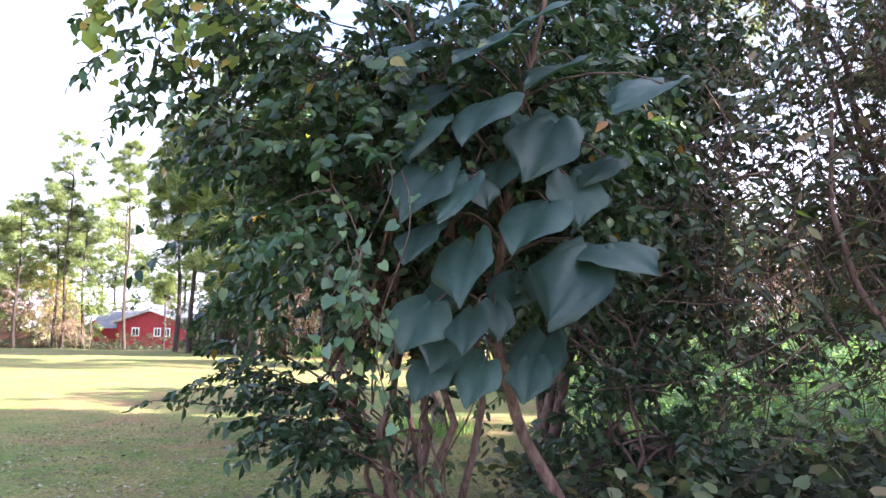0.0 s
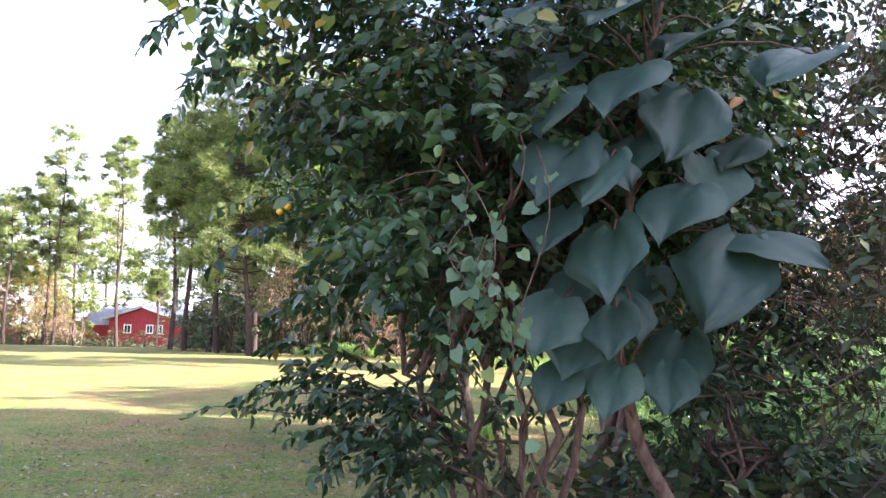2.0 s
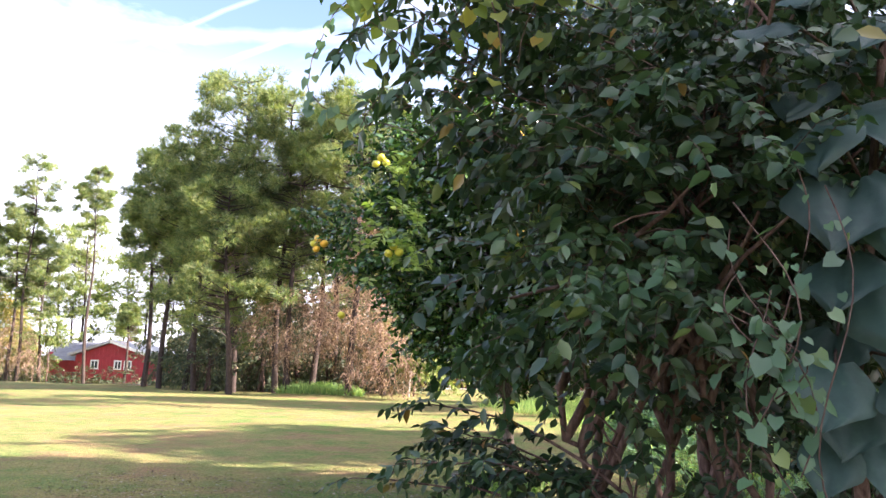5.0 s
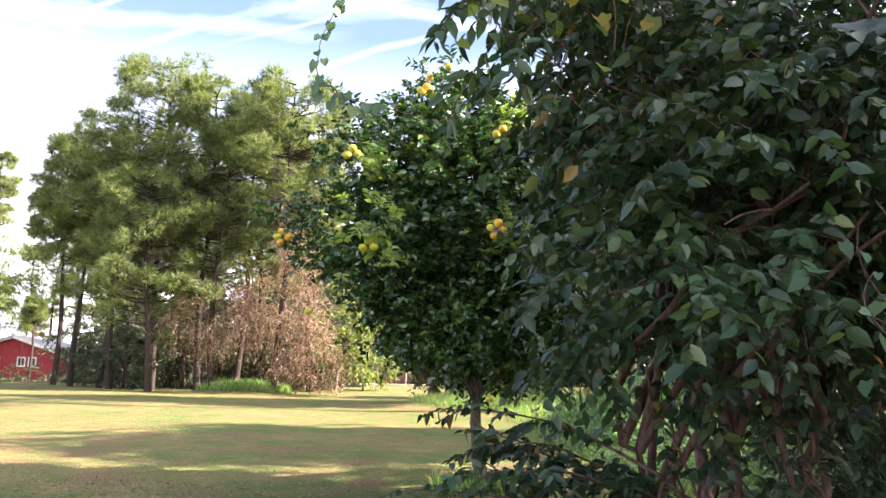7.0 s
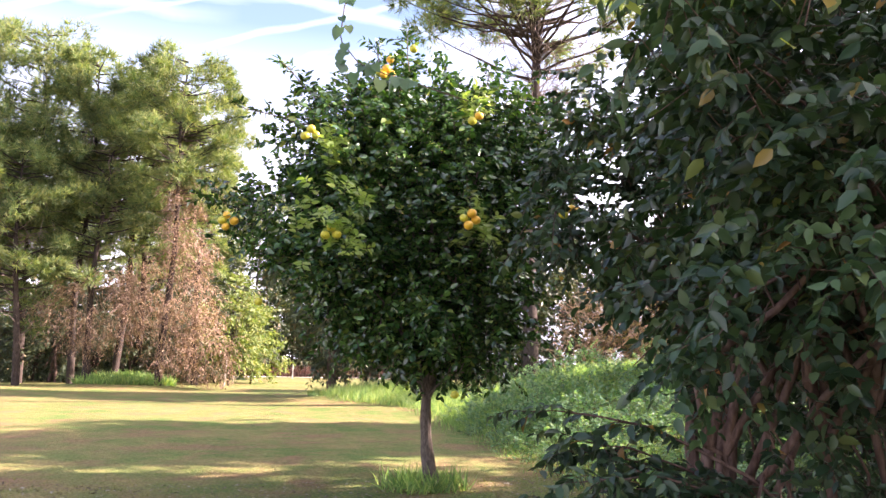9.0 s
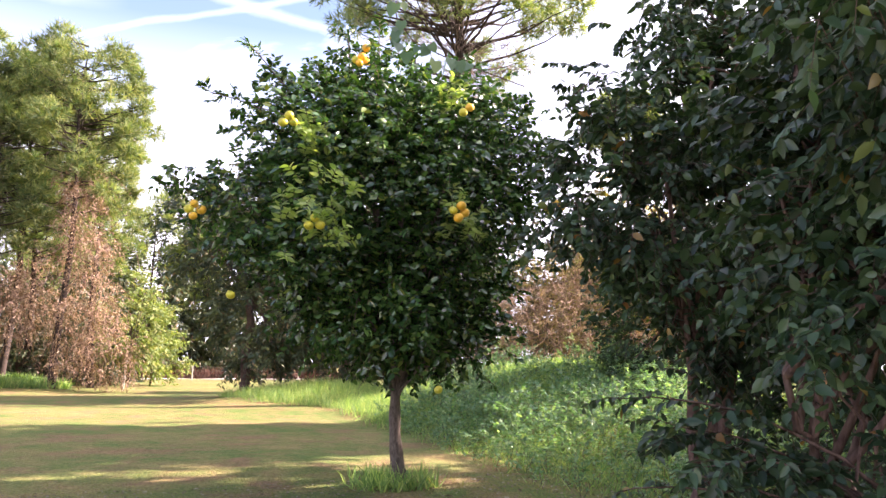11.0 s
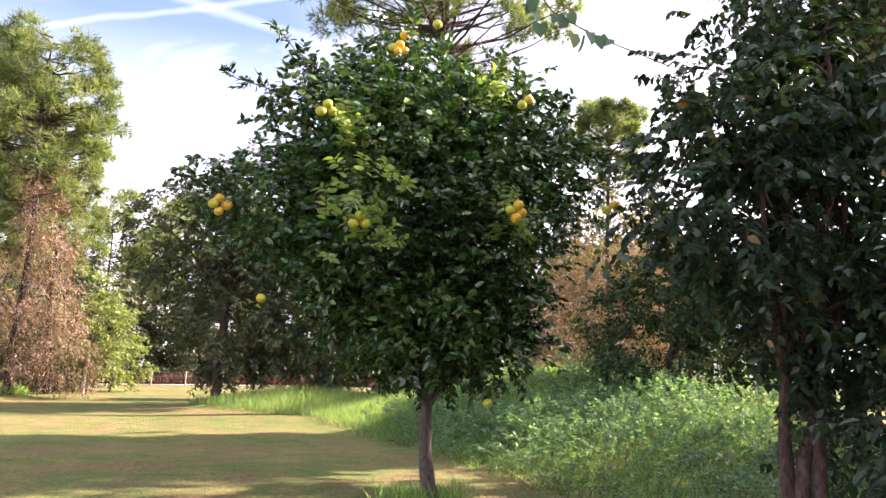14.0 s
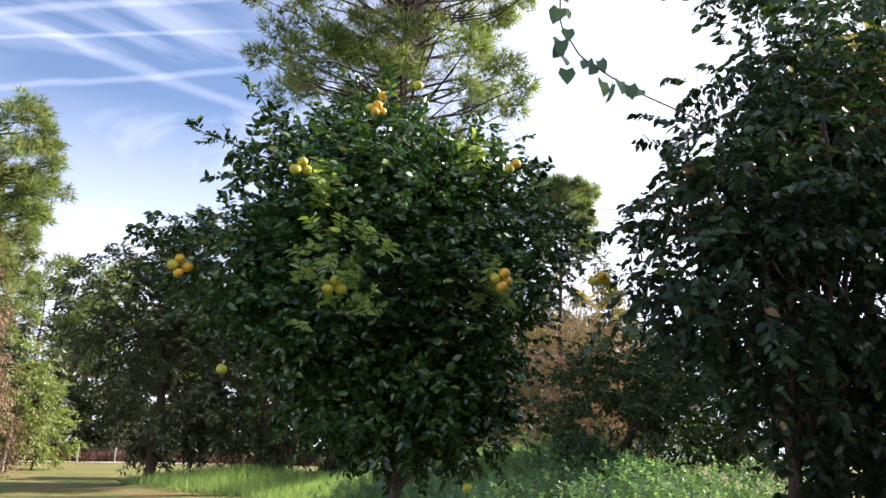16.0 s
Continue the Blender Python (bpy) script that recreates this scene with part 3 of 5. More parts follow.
# slender pines far off beside the red house
SLENDER = [(-42.4, 70, 21.5, 2.6, 0.5), (-40.9, 71, 14.0, 2.2, 0.45), (-36.1, 70, 20.6, 1.7, 0.72), (-46.5, 69, 15.0, 2.4, 0.4), (-43.4, 70.5, 17.0, 2.4, 0.5), (-49.5, 70, 13.0, 2.6, 0.35), (-33.6, 73, 8.0, 1.0, 0.6)]
for i, (x, y, h, rad, foot) in enumerate(SLENDER):
    pine("slender_pine", (x, y, gz(x, y) - 0.1), h, 50 + i, (foot, 1.0), rad, clumps=44, tufts=34, tuft=0.5, label="slender pine with a sparse high crown beside the red house", trunk_r=0.17, dead=8)["group"] = "slender pines by the house"

# the large pine behind the citrus tree
pine("large_pine", (7.0, 27.5, gz(7.0, 27.5)), 25.0, 77, (0.51, 1.0), 6.0, clumps=170, tufts=64, tuft=0.4, cs=0.42, inner=0.4, squash=0.7, rise=0.35, twiggy=14, label="large old pine with an open crown of dead inner twigs", trunk_r=0.3, dead=170)
pine("pine_tree", (16.2, 29.0, gz(16.2, 29)), 13.2, 78, (0.74, 1.0), 1.9, clumps=34, tufts=50, tuft=0.42, squash=0.7, label="shorter pine behind the large pine", trunk_r=0.17, dead=6)

# far woods: a few pines built once and repeated
FAR_LABEL = "distant pine of the woods beyond the fence"
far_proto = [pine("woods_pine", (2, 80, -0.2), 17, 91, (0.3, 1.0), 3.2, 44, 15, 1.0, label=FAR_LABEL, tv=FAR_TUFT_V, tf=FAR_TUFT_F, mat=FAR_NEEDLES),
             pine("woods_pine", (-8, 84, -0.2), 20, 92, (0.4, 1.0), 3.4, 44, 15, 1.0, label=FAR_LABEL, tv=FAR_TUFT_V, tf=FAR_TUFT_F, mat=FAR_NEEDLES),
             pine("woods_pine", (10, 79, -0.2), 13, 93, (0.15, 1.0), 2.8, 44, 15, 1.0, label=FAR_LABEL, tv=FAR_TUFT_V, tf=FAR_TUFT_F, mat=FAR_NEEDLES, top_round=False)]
for o in far_proto:
    o["group"] = "far woods"
wr = np.random.default_rng(5)
for i in range(30):
    x = -30 + i * 1.8 + wr.normal(0, 0.8)
    y = 78 + wr.uniform(0, 16) + max(0, x - 25) * 0.3
    copy_thing(far_proto[i % 3], pose(x, y, gz(x, y) - 0.1, 0, 0, wr.uniform(0, 360)))
for i in range(14):
    copy_thing(far_proto[i % 2], pose(-72 + i * 3.1 + wr.normal(0, 0.8), 96 + wr.uniform(0, 8), -1.3, 0, 0, wr.uniform(0, 360)))

# understorey under the far woods
for i, (x, y) in enumerate([(-14, 76), (-9, 75), (-4, 77), (1, 76), (6, 75), (11, 74), (17, 74)]):
    broad_tree("understorey_bush", (x, y, -0.2), [(0, 0, 1.6, 2.6, 1.4, 1.6), (1.4, 0, 2.6, 1.6, 1.2, 1.6)], 140 + i, "dark understorey bush below the distant pines", WOODS_LEAF, TWIG, 0.08, 320, 10, 0.22, 0.6, 10, category="bush", stems=2)

woods_tree = broad_tree("woods_tree", (-2, 74, -0.2), [(0, 0, 2.2, 2.2, 1.8, 2.3), (0.5, 0, 5.2, 2.2, 1.8, 2.6), (-0.6, 0, 8.0, 1.7, 1.5, 2.2)], 150, "dark broadleaved tree of the distant woods", WOODS_LEAF, TWIG, 0.14, 350, 9, 0.48, 0.8, 12)
woods_tree["group"] = "woods trees"
for i in range(20):
    x, y = -28 + i * 2.5 + wr.normal(0, 0.7), 78 + wr.uniform(0, 9)
    copy_thing(woods_tree, pose(x, y, gz(x, y) - 0.1 - wr.uniform(0, 1.8), 0, 0, wr.uniform(0, 360)))
for i, (x, y) in enumerate([(-10, 73), (-6.5, 74), (-3, 73), (0.5, 74.5), (4, 75), (9.5, 39), (13.5, 38), (17.5, 39.5), (21.5, 40), (26, 43), (31, 46), (36, 50), (24, 36), (29, 38), (-18.5, 60), (-14.5, 58.5), (-11, 59), (-7.5, 57.5), (-4.5, 59)]):
    copy_thing(woods_tree, pose(x, y, gz(x, y) - 0.1, 0, 0, 70 * i))
for i, (x, y) in enumerate([(-63, 90), (-59, 87), (-55, 90), (-51, 87), (-47, 91), (-31.5, 84)]):
    copy_thing(woods_tree, pose(x, y, gz(x, y) - 2.6, 0, 0, 110 * i))
grove_bush = broad_tree("grove_bush", (-13.2, 46.0, gz(-13.2, 46)), [(0, 0, 1.7, 2.4, 1.6, 1.8), (0.6, 0, 3.4, 1.8, 1.4, 1.6)], 151, "dark bush in the shade under the pines", WOODS_LEAF, TWIG, 0.1, 420, 9, 0.26, 0.6, 12, category="bush", stems=2)
grove_bush["group"] = "grove bushes"
for i, (x, y) in enumerate([(-16.6, 46.5), (-18.8, 50.5), (-9.8, 49.0), (-6.8, 48.5), (-23.0, 57), (-21.4, 55.5), (-11.6, 48), (-14.8, 49), (-8.4, 51), (-5.2, 51), (-16.6, 53), (-12.8, 53), (-19.0, 56)]):
    copy_thing(grove_bush, pose(x, y, gz(x, y), 0, 0, 50 * i))

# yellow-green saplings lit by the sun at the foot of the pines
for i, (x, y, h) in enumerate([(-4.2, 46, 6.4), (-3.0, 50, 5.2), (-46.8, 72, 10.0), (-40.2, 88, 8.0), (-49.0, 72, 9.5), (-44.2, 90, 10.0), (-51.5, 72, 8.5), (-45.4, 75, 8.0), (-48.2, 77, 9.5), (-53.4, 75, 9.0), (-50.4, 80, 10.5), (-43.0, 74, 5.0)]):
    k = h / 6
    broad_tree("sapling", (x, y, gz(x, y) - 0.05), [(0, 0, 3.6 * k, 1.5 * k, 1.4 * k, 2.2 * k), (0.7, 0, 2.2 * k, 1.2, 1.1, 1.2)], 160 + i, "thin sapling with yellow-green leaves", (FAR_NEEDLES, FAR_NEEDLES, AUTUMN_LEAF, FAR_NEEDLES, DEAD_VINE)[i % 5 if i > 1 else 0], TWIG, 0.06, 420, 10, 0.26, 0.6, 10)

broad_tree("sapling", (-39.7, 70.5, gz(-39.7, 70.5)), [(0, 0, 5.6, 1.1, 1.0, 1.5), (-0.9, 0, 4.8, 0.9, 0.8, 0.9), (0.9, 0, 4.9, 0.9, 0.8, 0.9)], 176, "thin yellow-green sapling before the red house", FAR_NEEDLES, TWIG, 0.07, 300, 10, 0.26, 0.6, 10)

# bushes before the red house
for i, (x, y, s) in enumerate([(-34.0, 72, 1.0), (-36.0, 71.5, 0.9), (-38.4, 71.5, 1.0), (-40.6, 71, 1.1), (-43.4, 71, 1.3), (-46.0, 70.5, 1.4), (-31.6, 74, 1.0), (-28.6, 70, 0.9), (-48.8, 71, 1.6), (-39.5, 72.2, 2.3), (-37.2, 72.4, 2.4), (-41.9, 72, 2.3), (-35.0, 72.6, 2.2), (-32.6, 73, 2.2)]):
    broad_tree("garden_bush", (x, y, gz(x, y)), [(0, 0, 0.35 * s, 1.2 * s, 1.0, 0.45 * s), (0.6, 0.2, 0.5 * s, 0.8 * s, 0.9, 0.4 * s)], 180 + i, "low dark green bush at the edge of the lawn", WOODS_LEAF, TWIG, 0.05, 130, 9, 0.2, 0.4, 6, category="bush", stems=2)


# ---------------------------------------------------------------- hanging dead vines in the pine stand
def vine_curtain(at, blobs, n, seed, label):
    r = np.random.default_rng(seed)
    ob = thing("dead_vine_curtain", at, label, "vine")
    s, lf = Soup(), Soup()
    top, _ = in_blobs(blobs, int(n * 0.42), 0.2, r, 6, 0.35)
    for p in top:
        ln = min(r.uniform(0.5, 2.0), max(p[2] + 0.1, 0.3))
        t = np.linspace(0, 1, 6)[:, None]
        q = p + np.array([0, 0, -1.0]) * ln * t + np.cumsum(r.normal(0, 0.13, (6, 3)) * np.array([1, 1, 0.5]), 0)
        w = r.uniform(0.004, 0.011)
        d = np.array([np.cos(k := r.uniform(0, 3.14)), np.sin(k), 0]) * w
        v = np.stack([q - d, q + d], 1).reshape(-1, 3)
        i = np.arange(5)[:, None] * 2
        s.add(v, [i + np.array([[0, 1, 3, 2]])])
    lp, lw = in_blobs(blobs, int(n * 1.6), 0.2, r, 7, 0.3)
    leafy_twigs(lf, None, lp, lw + np.array([0, 0, -0.5]), r, 0.55, 9, 0.14, SLIM_V, SLIM_F, droop=0.5)
    s.ob("strands", DEAD_VINE, ob, smooth=False, kind="stuff")
    lf.ob("withered_leaves", DEAD_VINE, ob, kind="stuff")
    return ob


vine_curtain((-5.3, 40.6, gz(-5.3, 40.6)), [(0.2, 0, 1.6, 1.1, 0.8, 1.5), (-0.3, 0, 4.0, 1.0, 0.8, 1.6), (-0.9, 0.3, 6.6, 0.9, 0.7, 1.6), (-1.5, 0.3, 9.4, 0.8, 0.7, 1.6), (-1.6, 0.2, 2.6, 0.7, 0.7, 1.8)], 900, 301, "sunlit curtain of dead brown vines hanging from a pine")
vine_curtain((-10.6, 41.6, gz(-10.6, 41.6)), [(0, 0, 3.6, 2.8, 1.2, 1.8), (2.2, 0.5, 4.5, 1.6, 1.0, 2.2)], 700, 302, "brown dead vines hanging between pine trunks")
vine_curtain((-43.0, 69.4, gz(-43, 69.4)), [(0, 0, 3.6, 2.4, 1.2, 2.6), (2.4, 0, 3.0, 1.4, 1.0, 2.0)], 300, 303, "brown dead vines round far slender pine trunks")
vine_curtain((-27.5, 78, gz(-27.5, 78)), [(0, 0, 2.6, 3.6, 1.2, 2.2)], 300, 304, "pale brown scrub between the house and the pines")


# ---------------------------------------------------------------- red house
def box_bm(x0, x1, y0, y1, z0, z1, bevel=0.0):
    bm = bmesh.new()
    bmesh.ops.create_cube(bm, size=1)
    for v in bm.verts:
        v.co = ((x0 + x1) / 2 + v.co.x * (x1 - x0), (y0 + y1) / 2 + v.co.y * (y1 - y0), (z0 + z1) / 2 + v.co.z * (z1 - z0))
    if bevel:
        bmesh.ops.bevel(bm, geom=bm.edges[:], offset=bevel, segments=1, affect="EDGES")
    return bm


def prism_bm(outline, y0, y1):
    """An upright outline in x and z, drawn out from y0 to y1."""
    bm = bmesh.new()
    a = [bm.verts.new((x, y0, z)) for x, z in outline]
    b = [bm.verts.new((x, y1, z)) for x, z in outline]
    bm.faces.new(a)
    bm.faces.new(b[::-1])
    for i in range(len(a)):
        j = (i + 1) % len(a)
        bm.faces.new((a[i], b[i], b[j], a[j]))
    bmesh.ops.recalc_face_normals(bm, faces=bm.faces[:])
    return bm


def house_window(house, x, z, w, h, y):
    win = part("window", box_bm(x - w / 2, x + w / 2, y - 0.03, y + 0.02, z - h / 2, z + h / 2), WINDOW_GLASS, house)
    t = 0.11
    for n, a in (("frame", (x - w / 2 - t, x + w / 2 + t, z + h / 2, z + h / 2 + t)), ("frame", (x - w / 2 - t, x + w / 2 + t, z - h / 2 - t, z - h / 2)),
                 ("frame", (x - w / 2 - t, x - w / 2, z - h / 2, z + h / 2)), ("frame", (x + w / 2, x + w / 2 + t, z - h / 2, z + h / 2)),
                 ("mullion", (x - 0.025, x + 0.025, z - h / 2, z + h / 2))):
        part(n, box_bm(a[0], a[1], y - 0.08, y - 0.02, a[2], a[3]), WHITE_TRIM, win, "white painted trim")


house = thing("red_house", (-37.8, 79, -1.3), "low red board house with grey roof and white window trim", "house")
part("wall", prism_bm([(-3.6, 0), (3.9, 0), (3.9, 2.8), (0, 3.95), (-3.6, 2.8)], 0, 9), RED_PAINT, house, "red painted board gable")
part("roof", prism_bm([(0, 4.0), (4.6, 2.62), (4.6, 2.77), (0, 4.18)], -0.5, 9.3), ROOF_METAL, house, "grey roof slope")
part("roof", prism_bm([(0, 4.0), (0, 4.18), (-4.2, 2.87), (-4.2, 2.72)], -0.5, 9.3), ROOF_METAL, house, "grey roof slope")
part("fascia", prism_bm([(0, 3.94), (4.6, 2.56), (4.6, 2.79), (0, 4.2)], -0.56, -0.5), WHITE_TRIM, house, "white barge board")
# left barge board takes the roof grey: its shade is put into the colour
part("fascia", prism_bm([(0, 3.94), (0, 4.2), (-4.2, 2.89), (-4.2, 2.66)], -0.56, -0.5), ROOF_METAL, house, "barge board greyed for shade")
part("wing_wall", prism_bm([(-7.0, 0), (-3.6, 0), (-3.6, 2.3), (-7.0, 2.3)], 1.2, 7), RED_PAINT, house, "red painted board wing")
wing = bmesh.new()
for a in ((-7.4, 0.6, 2.3), (-1.2, 0.6, 2.3), (-1.2, 4.2, 4.0), (-7.4, 4.2, 4.0), (-7.4, 7.8, 2.3), (-1.2, 7.8, 2.3)):
    wing.verts.new(a)
wing.verts.ensure_lookup_table()
wing.faces.new([wing.verts[i] for i in (0, 1, 2, 3)])
wing.faces.new([wing.verts[i] for i in (3, 2, 5, 4)])
bmesh.ops.solidify(wing, geom=wing.faces[:], thickness=0.14)
part("wing_roof", wing, ROOF_METAL, house, "grey sheet roof of the wing")
part("gable_end", box_bm(-7.05, -6.9, 1.2, 7, 0, 3.0), RED_PAINT, house)
for k in range(20):
    xk = -3.5 + k * 0.38
    top = 3.9 - abs(xk) * 0.3
    part("batten", box_bm(xk - 0.02, xk + 0.02, -0.02, 0.0, 0.0, top), RED_PAINT, house)
house_window(house, 0.75, 2.0, 0.55, 0.6, 0)
house_window(house, 1.75, 2.0, 0.55, 0.6, 0)
house_window(house, -1.6, 2.0, 0.6, 0.6, 0)
part("chimney", box_bm(-0.5, -0.1, 5, 5.4, 3.6, 4.6), BROWN_BOARD, house)
house.scale = (1.04, 1.0, 1.17)

fence_b = thing("board_fence", (-51.5, 74, -0.8), "brown wooden board fence at the lawn's far edge", "fence")
for k in range(30):
    part("board", box_bm(-3.2 + k * 0.22, -3.0 + k * 0.22, 0, 0.03, 0, 1.7 + 0.05 * math.sin(k * 2.1)), BROWN_BOARD, fence_b)
part("rail", box_bm(-3.2, 3.4, 0.03, 0.08, 1.2, 1.3), BROWN_BOARD, fence_b)


# ---------------------------------------------------------------- fence, track
def fence_post(x, y, h, tilt):
    r = np.random.default_rng(int(abs(x * 100)))
    s = Soup()
    z = np.linspace(-0.3, h, 6)
    s.tube(np.stack([z * tilt, z * 0, z], -1) + r.normal(0, 0.006, (6, 3)), np.array([0.055, 0.055, 0.052, 0.05, 0.05, 0.044]), 7)
    v = np.concatenate(s.v)
    ob = mesh_ob("fence_post", np.vstack([v, [[h * tilt, 0, h + 0.005]]]), [np.concatenate(s.f[4]), [(35 + k, 35 + (k + 1) % 7, 42) for k in range(7)]], OLD_WOOD)
    ob.location = (x, y, gz(x, y))
    return tagged(ob, "weathered pale wooden fence post in the grass", "post", "fence posts")


fence_post(-4.35, 44.2, 1.45, 0.05)
POSTS = [(-8.2, 58.0), (-5.2, 59.8), (-2.4, 61.4), (0.1, 63.0), (2.7, 64.6), (5.8, 66.4), (9.2, 68.4)]
for i, (x, y) in enumerate(POSTS):
    fence_post(x, y, 1.15, 0.04 - 0.02 * (i % 3))
for z in (0.35, 0.7, 1.0):
    s = Soup()
    s.tube([(x, y, gz(x, y) + z) for x, y in POSTS], [0.006] * len(POSTS), 4)
    tagged(s.ob("fence_wire", WIRE), "thin wire strung between wooden fence posts", "wire", "fence wires")
rx = np.linspace(-30, 40, 40)
ry = 66.5 + (rx + 1) * 0.35
side_w = 1.3
rv = np.concatenate([np.stack([rx, ry - side_w, ground_height(rx, ry - side_w) + 0.05], -1), np.stack([rx, ry + side_w, ground_height(rx, ry + side_w) + 0.05], -1)])
k = np.arange(39)
tagged(mesh_ob("road", rv, [np.stack([k, k + 1, k + 41, k + 40], -1)], ROAD), "pale gravel track behind the wire fence", "track", kind="structure")
grass("brown_brush", (-16, 26), (70, 73), 9000, 0.5, 1.2, RUSSET, "low reddish-brown brush along the woods", width=0.7, seed=61)

# power lines over the far scrub
for a, b, c in ((15.6, 17.0, 0.0), (16.4, 17.8, 0.4), (17.6, 18.7, 0.9)):
    s = Soup()
    t = np.linspace(-1.6, 9, 30)
    s.tube(np.stack([26.3 + 5.4 * t, 42 + 0 * t + c, a + (b - a) * t + 0.02 * t * t], -1), [0.022] * 30, 4)
    tagged(s.ob("power_line", WIRE), "dark overhead power line against the sky", "cable", "power lines")

# ---------------------------------------------------------------- dark trees and scrub behind the citrus
broad_tree("dark_tree", (0.3, 33.0, 0.2), [(0.8, 0, 4.0, 2.4, 2.0, 3.4), (-1.4, 0, 6.2, 2.0, 1.6, 2.2), (1.6, 0, 7.8, 2.2, 2.0, 2.6)], 201, "dark vine-covered tree in the shade", WOODS_LEAF, TWIG, 0.2, 2300, 11, 0.25, 0.7, 24)
broad_tree("dark_tree", (4.6, 33.5, 0.2), [(0, 0, 4.0, 2.6, 2.0, 3.6), (0.6, 0, 8.0, 2.4, 2.0, 3.0)], 202, "dark vine-covered tree in the shade", WOODS_LEAF, TWIG, 0.2, 2100, 11, 0.25, 0.7, 24)
broad_tree("dark_tree", (8.6, 32.5, 0.3), [(0, 0, 3.2, 2.4, 2.0, 3.0), (0.3, 0, 6.4, 2.0, 1.8, 2.2)], 203, "dark vine-covered tree in the shade", WOODS_LEAF, TWIG, 0.18, 1700, 11, 0.25, 0.7, 20)
vine_curtain((4.2, 33.4, gz(4.2, 33.4)), [(0, 0, 2.0, 4.2, 0.8, 1.8)], 170, 305, "brown dead vines below the dark trees")
broad_tree("vine_mound", (10.1, 18.6, gz(10.1, 18.6)), [(0, 0, 1.6, 2.3, 2.0, 1.7), (0.6, 0, 2.9, 1.7, 1.5, 1.3), (2.8, 0, 2.2, 2.2, 1.6, 1.9), (4.6, -0.4, 1.8, 1.8, 1.5, 1.8)], 204, "dark green vine-smothered bush on the grassy bank", MOUND_LEAF, TWIG, 0.1, 3000, 10, 0.17, 0.45, 16, category="bush", stems=3, shell=0.3)


def thicket(at, blobs, n, seed, label, mat=DEAD_VINE, leaves=200, lm=AUTUMN_LEAF, thick=0.016):
    """Bare, tangled brush."""
    r = np.random.default_rng(seed)
    ob = thing("bare_thicket", at, label, "thicket")
    s, lf = Soup(), Soup()
    p, w = in_blobs(blobs, n, 0.1, r)
    for q, d in zip(p, w):
        e = q + unit(d * 0.4 + r.normal(0, 0.6, 3) + np.array([0, 0, 0.5])) * r.uniform(0.5, 1.7)
        limb(s, q, e, thick, 0.003, r, sag=-0.1, wob=0.35, seg=4, sides=3)
    lp, lw = in_blobs(blobs, leaves, 0.3, r)
    leafy_twigs(lf, None, lp, lw, r, 0.5, 8, 0.13, SLIM_V, SLIM_F)
    s.ob("bare_twigs", mat, ob, smooth=False, kind="stuff")
    lf.ob("last_leaves", lm, ob, kind="stuff")
    return ob


thicket((14.0, 28.5, gz(14, 28.5)), [(0, 0, 2.6, 4.5, 2.0, 2.6), (-3.5, -1, 2.0, 2.5, 1.8, 2.2), (3.0, 0, 4.4, 3.6, 2.0, 2.4), (6.5, 1, 4.0, 4, 2, 3.2)], 2000, 401, "sunlit tangle of bare brown brush on the bank", leaves=2700, lm=DEAD_VINE)
thicket((17.5, 31.5, gz(17.5, 31.5)), [(0, 0, 5.0, 3.4, 1.8, 3.2), (-2.5, 0, 4.0, 2.0, 1.6, 2.6), (2.8, 0, 6.0, 2.6, 1.6, 3.0)], 1300, 404, "tall yellow-brown brush behind the overgrown bank", leaves=2600)
thicket((21.0, 34.0, gz(21, 34)), [(0, 0, 4.6, 6.0, 2.0, 3.6), (-6, 0, 4, 3, 2, 3)], 1500, 402, "pale bare brush further along the bank", leaves=2200)

for i, (x, y, h) in enumerate([(18.5, 37, 11.0), (21.5, 38, 13.5), (25.0, 39.5, 15.0), (29, 41, 13.5)]):
    broad_tree("autumn_tree", (x, y, gz(x, y)), [(0, 0, h * 0.42, 2.6, 2.0, h * 0.3), (0.5, 0, h * 0.72, 2.1, 1.8, h * 0.25)], 260 + i, "half-bare tree with yellowing leaves beyond the bank", AUTUMN_LEAF if i % 2 else WOODS_LEAF, TWIG, 0.13, 620, 9, 0.34, 0.8, 22)["group"] = "yellowing trees beyond the bank"

# tall trees along the bank that shade the lawn
SHADE = [(13.0, 3.2, 12.0), (15.0, 7.0, 12.5), (13.6, 8.4, 11.5), (16.2, 14.0, 13.0), (18.2, 16.6, 13.0), (12.0, 0.0, 12.0), (14.0, -4.2, 12.0), (19.0, 5.0, 14.0), (21.0, 15.4, 14.0)]
for i, (x, y, h) in enumerate(SHADE):
    high = [(0, 0, h * 0.86, 2.0, 2.0, h * 0.12), (0.7, 0.5, h * 0.8, 1.7, 1.7, h * 0.1), (-0.6, -0.6, h * 0.82, 1.6, 1.6, h * 0.1)]
    broad_tree("bank_tree", (x, y, gz(x, y)), high if y > 13 else [(0, 0, h * 0.62, 1.9, 1.9, h * 0.34), (0.6, 0.5, h * 0.34, 1.7, 1.7, h * 0.28), (-0.5, -0.3, h * 0.78, 1.5, 1.5, h * 0.2)], 220 + i, "tall leafy tree on the overgrown bank", WOODS_LEAF if i % 3 else AUTUMN_LEAF, TWIG, 0.2, 480, 9, 0.58, 0.9, 14, spread=0.5)["group"] = "bank trees"


